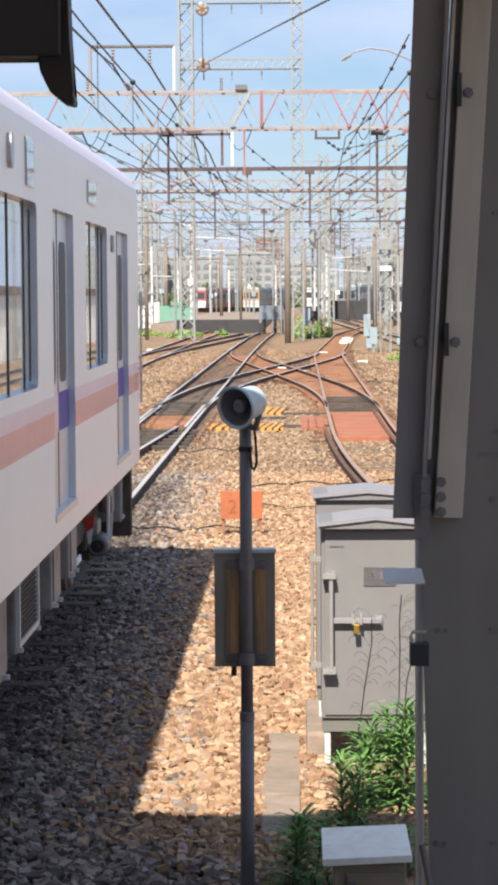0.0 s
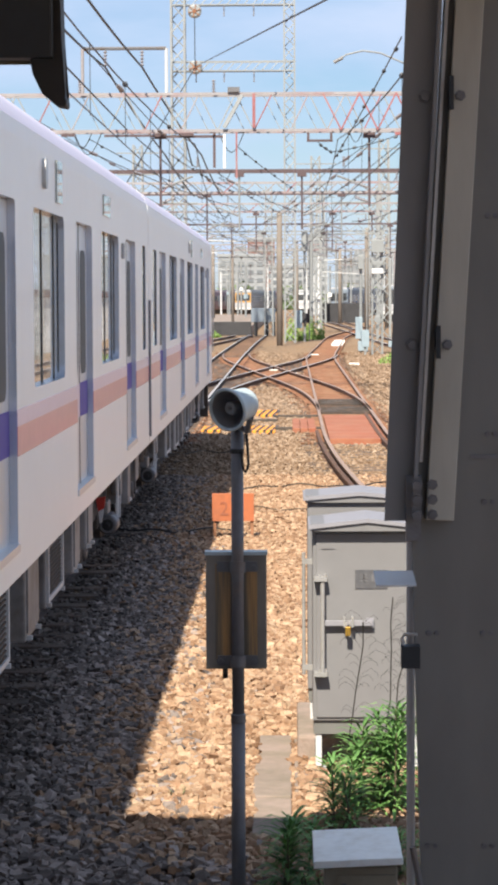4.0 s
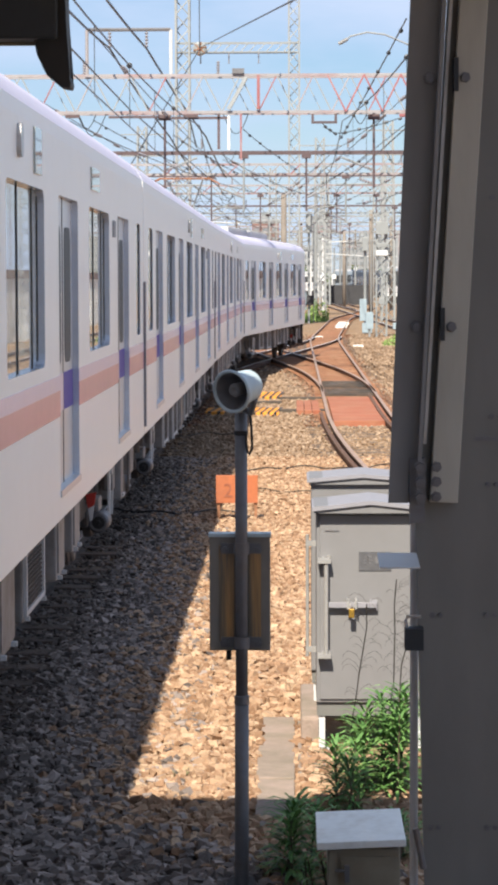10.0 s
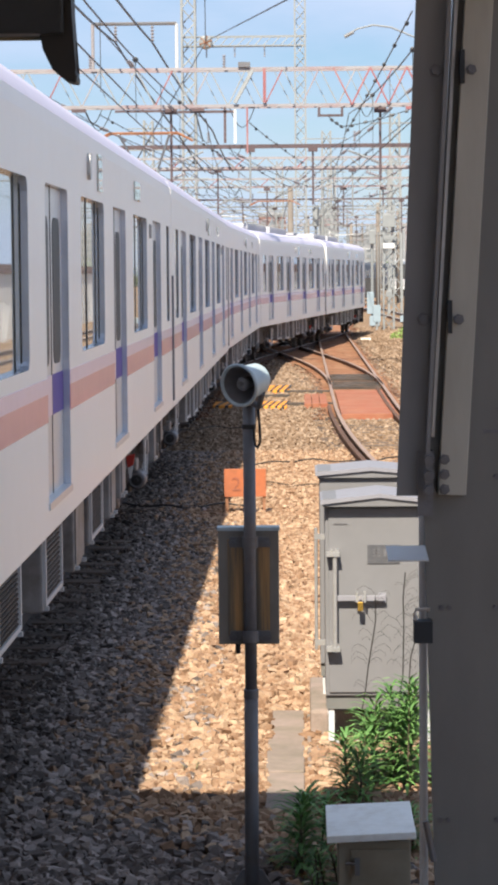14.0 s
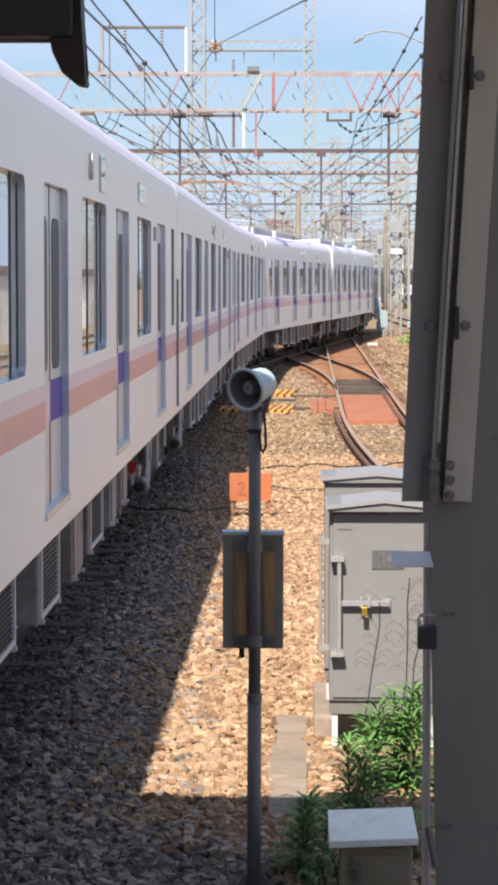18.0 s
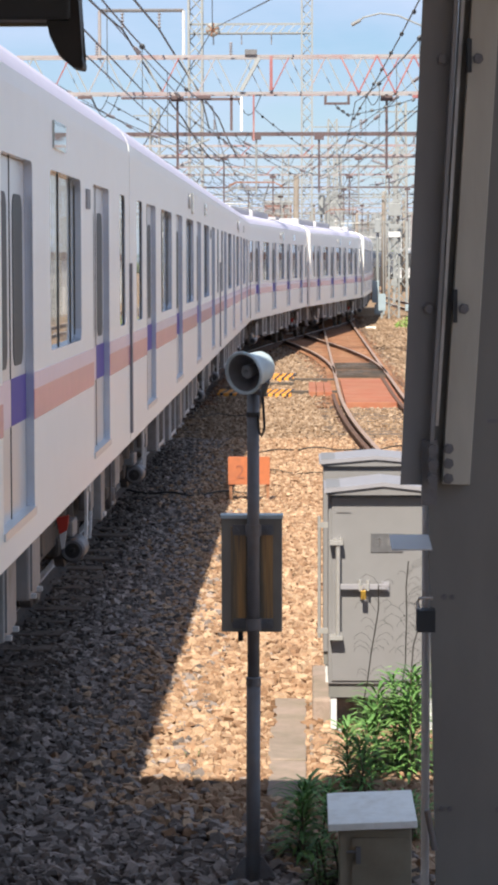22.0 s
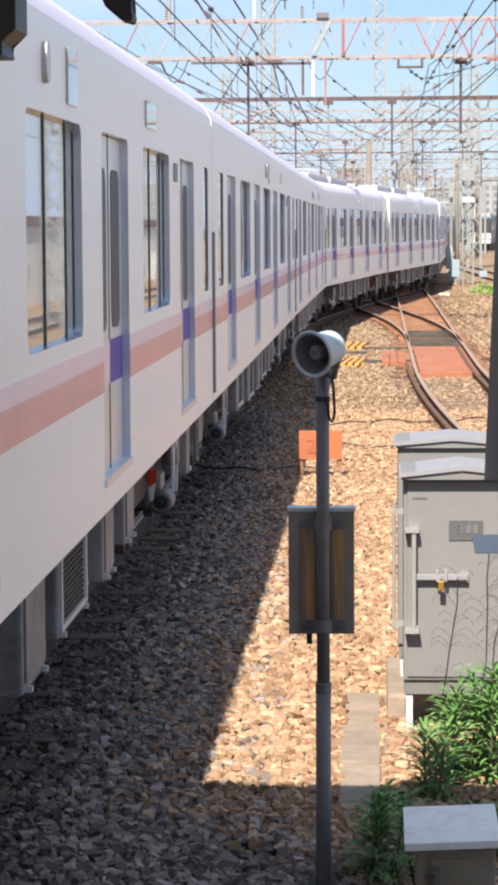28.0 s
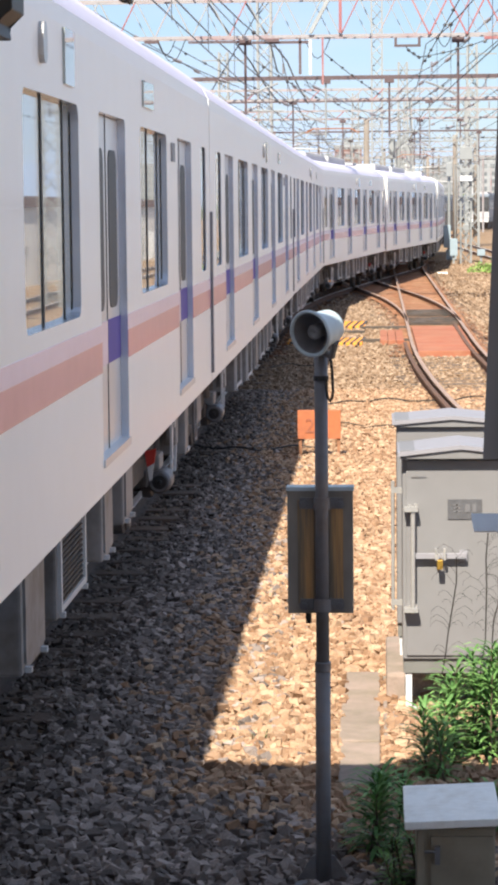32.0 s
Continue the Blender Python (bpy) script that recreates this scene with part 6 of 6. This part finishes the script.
# loops of jumper wire below the gantries
rng = random.Random(21)
for k in range(20):
    y = rng.choice((67, 86, 104, 127))
    x = rng.uniform(-7.5, 4.2)
    z = 7.08
    w = rng.uniform(0.25, 0.8)
    bm = bmesh.new()
    chain(bm, [(x + w * f, y - (0.3 if y == 67 else 0.08), z - 0.8 * w * math.sin(math.pi * f)) for f in (0, 0.08, 0.2, 0.35, 0.5, 0.65, 0.8, 0.92, 1.0)], 0.013, 5)
    solid("jumper_wire", bm, M["wire"], "hanging loop of jumper wire under a gantry", "wire", "jumper wires")

# ---- poles, signals, huts ----
for x, y, z, r in ((-0.66, 137, 7.4, 0.16), (-8.3, 118, 7.5, 0.11), (-9.6, 150, 8.0, 0.11), (6.0, 190, 8, 0.15),
                (-4.9, 200, 7.4, 0.10), (-1.2, 215, 8.2, 0.11), (8.6, 215, 8.0, 0.15), (4.9, 240, 7.5, 0.16), (-12, 215, 7.6, 0.16), (-8, 245, 8, 0.16), (0.6, 250, 8, 0.16)):
    p = thing("line_pole", "weathered concrete pole carrying overhead wires", "pole", "line poles")
    bm = bmesh.new()
    rod(bm, (x, y, BED - 0.3), (x, y, z), r * 1.15, 10, r)
    part("shaft", bm, M["pole_grey"], p, smooth=True)
    bar("cross_arm", (x - 0.9, y, z - 0.4), (x + 0.9, y, z - 0.4), 0.05, "galv", p)
    for s in (-0.8, 0, 0.8):
        insulator(p, (x + s, y, z - 0.36), (x + s, y, z - 0.05))


def signal(x, y, z, label, boxes):
    s = thing("signal_post", label, "signal", "signals")
    bar("post", (x, y, BED), (x, y, z), 0.075, "galv", s, 10)
    for bx, z0, z1, w, m in boxes:
        part("signal_box", bm_box(x + bx - w / 2, x + bx + w / 2, y - 0.3, y - 0.05, z0, z1), M[m], s, bevel=0.03)
    bar("ladder", (x + 0.3, y, BED), (x + 0.3, y, z - 0.4), 0.03, "galv", s, 6)
    return s


signal(0.85, 150, 6.5, "tall white signal post beside the bushes", ((0, 5.4, 6.6, 0.4, "galv"), (0.05, 0.9, 1.5, 0.5, "dark_wall"), (-0.4, 0.6, 1.7, 0.5, "blue")))
signal(3.5, 120, 4.9, "pale blue signal mast with equipment boxes", ((0, 3.9, 4.6, 0.3, "galv"), (-0.1, 0.4, 1.5, 0.35, "blue"), (0.1, -0.2, 0.3, 0.5, "blue")))
m = thing("signal_lattice", "white latticed signal mast with lamps and junction boxes", "signal", "signals")
lattice_post(m, 4.09, 113.5, 5.6, 0.48, "galv")
for z0, z1, w, mm in ((3.6, 3.85, 0.55, "pale"), (4.0, 4.2, 0.5, "galv"), (1.3, 1.6, 0.3, "galv"), (4.6, 5.2, 0.6, "galv")):
    part("junction_box", bm_box(4.09 - w / 2, 4.09 + w / 2, 113.0, 113.22, z0, z1), M[mm], m, bevel=0.02)
for x, y, h in ((3.5, 112.6, 1.2), (4.75, 112, 0.7)):
    s = thing("trackside_box", "pale blue trackside equipment box on a stand", "box", "trackside boxes")
    part("case", bm_box(x - 0.18, x + 0.18, y, y + 0.3, BED + 0.4, BED + h), M["blue"], s, bevel=0.02)
    part("stand", bm_box(x - 0.05, x + 0.05, y + 0.1, y + 0.2, BED, BED + 0.4), M["galv"], s)
for x, y in ((2.55, 96.5), (1.1, 112), (-0.6, 88), (0.0, 84), (-7.8, 92), (-7.5, 120)):
    solid("marker_plate", bm_box(x - 0.2, x + 0.2, y, y + 0.35, BED, BED + 0.08), M["box_white"], "small white marker plate on the ballast", "marker", "markers", bevel=0.01)
# white steps in the right track
for k in range(4):
    solid("walkway_board", bm_box(2.25 + 0.045 * k * 3, 2.85 + 0.045 * k * 3, 133 + 4 * k, 135.2 + 4 * k, BED, RAIL - 0.02), M["box_white"], "pale board lying between the rails", "board", "walkway boards", bevel=0.01)

h = thing("buffer_hut", "blue-grey hut on dark legs at the end of the track", "hut")
part("wall", bm_box(-2.9, -1.15, 172, 174, 0.75, 1.75), M["far_blue"], h, bevel=0.03)
for x in (-2.7, -1.9, -1.4):
    part("leg", bm_box(x, x + 0.25, 172.1, 173.9, BED, 0.75), M["dark_wall"], h)
solid("retaining_wall", bm_box(-9.0, -2.95, 175, 176, BED, 0.75), M["dark_wall"], "dark retaining wall of a far platform", "wall", bevel=0.02)
solid("far_platform", bm_box(-11, -2.95, 176.1, 300, BED, 0.45), M["concrete"], "long pale concrete far platform", "platform", bevel=0.02)
solid("dark_fence", bm_box(3.2, 8.2, 262, 262.4, BED, 1.9), M["dark_wall"], "black panel fence beyond the points", "fence")
for k in range(7):
    f = thing("sheet_fence", "green and white construction sheeting on posts", "fence", "sheet fences")
    x = -15.5 + k * 0.95
    part("sheet", bm_box(x, x + 0.9, 200, 200.06, BED + 0.1, 1.7 + 0.3 * (k % 2)), M["green_net" if k > 3 else "pale"], f)
    bar("post", (x, 200.1, BED), (x, 200.1, 2.1), 0.05, "galv", f)

# thin masts crowd the far end of the yard
rng = random.Random(5)
for k in range(64):
    y = rng.uniform(165, 420)
    x = rng.uniform(-0.075, 0.055) * y + rng.uniform(-2, 2)
    z = rng.uniform(5.5, 9.5)
    if any(abs(x - way(y)) < 1.6 for way in (left_main, right_main, third, link, right_far)) and y < 260:
        continue
    p = thing("line_mast", "slim pale steel mast carrying overhead wires", "mast", "line masts")
    m = rng.choice(("galv", "pale", "galv", "truss_white", "pole_grey"))
    bar("shaft", (x, y, BED), (x, y, z), 0.05 + y * 0.00025, m, p, 6)
    for j in range(rng.choice((1, 2, 3))):
        s = rng.choice((-1, 1))
        bar("arm", (x, y, z - 0.4 - 0.9 * j), (x + s * rng.uniform(1.5, 4.5), y, z - 0.4 - 0.9 * j + rng.uniform(-0.3, 0.3)), 0.04, m, p, 4)
    if k % 3 == 0:
        part("box", bm_box(x - 0.22, x + 0.22, y - 0.3, y - 0.06, z * 0.4, z * 0.4 + 0.5), M[rng.choice(("pale", "box_white", "blue"))], p)

# ---- bushes ----


def bush(seed, x, y, w, h, count, label, leaf=0.11, m="far_leaf"):
    rng = np.random.default_rng(seed)
    b = thing("bush", label, "bush", "bushes")
    me = bpy.data.meshes.new("foliage")
    verts, faces = [], []
    for k in range(count):
        a, r = rng.uniform(0, math.tau), math.sqrt(rng.uniform(0, 1))
        top = h * (0.55 + 0.45 * math.sin(3 * a + seed)) * (1 - 0.6 * r * r)
        c = np.array([x + w * r * math.cos(a), y + w * r * math.sin(a), BED + rng.uniform(0.02, 1.0) * top])
        d, e = rng.normal(size=3), rng.normal(size=3)
        d, e = d / np.linalg.norm(d) * leaf * rng.uniform(0.6, 1.5), e / np.linalg.norm(e) * leaf * 0.5
        n = len(verts)
        verts += [tuple(c - d), tuple(c + e), tuple(c + d), tuple(c - e)]
        faces.append((n, n + 1, n + 2, n + 3))
    me.from_pydata(verts, [], faces)
    me.materials.append(M[m])
    ob = new("foliage", me)
    ob.parent = b


bush(1, 0.35, 152, 0.8, 2.1, 900, "bright green bush at the foot of the signal")
bush(2, 1.45, 156, 0.75, 1.8, 800, "bright green bush at the foot of the signal")
bush(3, -7.6, 158, 1.3, 0.7, 900, "green scrub in front of the dark wall")
bush(4, -5.4, 166, 0.5, 0.5, 300, "green scrub in front of the dark wall")
bush(5, 4.3, 98, 0.7, 0.5, 500, "low green weeds beside the signal mast", 0.07)
bush(6, -10.5, 165, 1.2, 0.6, 500, "green scrub beside the sheeting")
bush(7, 4.9, 104, 0.8, 0.45, 400, "low green weeds beside the far track", 0.07)

# ---- trains standing far off ----


def far_train(x, y, turn, cars, face, side, label):
    t = thing("stabled_train", label, "train", "stabled trains")
    t.matrix_basis = pose(x, y, 0, 0, 0, turn)
    for c in range(cars):
        o = c * 20
        body = part("car_body", bm_box(-1.4, 1.4, o + 0.02, o + 19.6, 0.55, 3.75), M[side], t, bevel=0.15)
        part("roof", bm_box(-1.2, 1.2, o + 0.4, o + 19.3, 3.752, 3.95), M["gate"], body)
        for s in (-1, 1):
            part("window_strip", bm_box(min(s * 1.401, s * 1.41), max(s * 1.401, s * 1.41), o + 1, o + 19, 2.0, 2.85), M["far_glass"], body)
            for k in range(4):
                part("door", bm_box(min(s * 1.411, s * 1.42), max(s * 1.411, s * 1.42), o + 2.2 + k * 4.8, o + 3.5 + k * 4.8, 1.1, 3.0), M["pale"], body)
        part("underframe", bm_box(-1.2, 1.2, o + 0.6, o + 19, BED + 0.1, 0.55), M["frame_dark"], body)
    part("front", bm_box(-1.35, 1.35, -0.06, 0.015, 0.6, 3.4), M[face], t)
    part("front_panel", bm_box(-1.36, 1.36, -0.075, -0.061, 1.05, 1.75), M["pale" if face == "far_red" else "gate"], t)
    part("windscreen", bm_box(-1.15, 1.15, -0.09, -0.062, 2.1, 3.1), M["pane_dark"], t)
    part("bumper", bm_box(-1.3, 1.3, -0.10, -0.062, 0.6, 1.0), M["pale"], t)


far_train(-17.0, 400, -10, 4, "far_red", "far_pink", "silver commuter train with a red front standing far off")
far_train(-8.1, 402, -3, 4, "far_yellow", "galv", "silver commuter train with a yellow front standing far off")
far_train(6.6, 335, -8, 3, "far_blue", "far_blue", "blue-grey commuter train standing far off")
far_train(11.0, 270, -4, 4, "dark_wall", "far_blue", "dark blue-grey train standing beyond the signals")
far_train(2.0, 420, -2, 4, "pale", "galv", "silver commuter train standing far off")
far_train(8.0, 440, -4, 4, "pale", "galv", "silver commuter train standing far off")

# ---- buildings on the skyline ----


def building(x, y, w, d, h, m, rows, cols, label):
    b = thing("building", label, "building", "skyline buildings")
    part("wall", bm_box(x - w / 2, x + w / 2, y, y + d, BED, h), M[m], b)
    part("parapet", bm_box(x - w / 2 - 0.3, x + w / 2 + 0.3, y - 0.3, y + d + 0.3, h + 0.002, h + 0.9), M["far_a"], b)
    for r in range(rows):
        z = 2.5 + r * (h - 3) / rows
        for c in range(cols):
            xx = x - w / 2 + (c + 0.5) * w / cols
            part("window", bm_box(xx - w / cols * 0.32, xx + w / cols * 0.32, y - 0.15, y - 0.002, z, z + (h - 3) / rows * 0.5), M["far_glass"], b)
    part("roof_hut", bm_box(x - w * 0.15, x + w * 0.1, y + d * 0.3, y + d * 0.6, h + 0.9, h + 3.2), M["far_a"], b)


building(-47, 690, 16, 14, 16.0, "far_a", 5, 6, "pale concrete apartment block on the skyline")
building(-31, 700, 15, 14, 13.5, "far_a", 4, 6, "pale office block on the skyline")
building(-15, 720, 14, 14, 15.0, "far_a", 5, 5, "wide pale office block on the skyline")
building(-10, 800, 9, 10, 22.0, "far_b", 6, 3, "brown brick tower block on the skyline")
building(0, 760, 13, 12, 12.0, "far_a", 4, 5, "low pale block on the skyline")
building(9, 820, 7, 9, 23.5, "far_a", 7, 3, "slim white apartment tower on the skyline")
building(22, 740, 15, 12, 14.0, "far_a", 5, 6, "pale apartment block on the skyline")
building(40, 760, 16, 12, 17.0, "far_a", 6, 6, "pale apartment block on the skyline")
building(62, 720, 18, 12, 15.0, "far_a", 5, 6, "pale apartment block on the skyline")
building(-70, 700, 22, 12, 18.0, "far_a", 6, 7, "pale apartment block on the skyline")
for k, x in enumerate((-60, -38, -24, -12, 2, 15, 30, 48)):
    bush(40 + k, x, 560 + 7 * (k % 3), 9, 7, 1500, "distant dark green trees below the skyline", 0.55, "far_tree")

# pale wall that closes the yard on the right, out of direct view
solid("wall_yard", bm_box(9.5, 9.8, 18, 165, BED, 2.55), M["yard_white"], "long pale wall along the yard", "wall", kind="structure")
solid("coping", bm_box(9.4, 9.9, 18, 165, 2.555, 2.95), M["far_b"], "brown tiled coping on the yard wall", "coping", kind="structure")
rng = random.Random(9)
for k in range(26):
    y = 24 + 5.2 * k
    f = thing("wall_post", "pale steel post with a slanting strut before the yard wall", "post", "wall posts")
    bar("post", (9.2, y, BED), (9.2, y, rng.uniform(1.2, 1.5) if k % 3 else 6.5), 0.06, "pale" if k % 3 else "pole_grey", f, 6)
    bar("strut", (9.15, y, BED), (9.15, y + 1.4, 1.2), 0.045, "dark_wall" if k % 2 else "pale", f, 4)


def run_at(t):
    for (ta, sa), (tb, sb) in zip(RUN, RUN[1:]):
        if t <= tb:
            return sa + (sb - sa) * (t - ta) / (tb - ta)
    return RUN[-1][1]


def motions():
    for k, car in enumerate(CARS):
        walk(car, [(t, car_pose(s - 7.96 - 20 * k)) for t, s in RUN])
    times = [k / 15 for k in range(361)] + [32.0]
    turns = [(t, pose(0, 0, 0, -math.degrees((run_at(t) - RUN[0][1]) / 0.43)).to_3x3().to_4x4()) for t in times]
    for car in CARS:
        for bogie_part in car.children:
            for wheelset in bogie_part.children:
                if wheelset.name.startswith("wheelset"):
                    at = Matrix.Translation(wheelset.location)
                    walk(wheelset, [(t, at @ m) for t, m in turns])


motions()
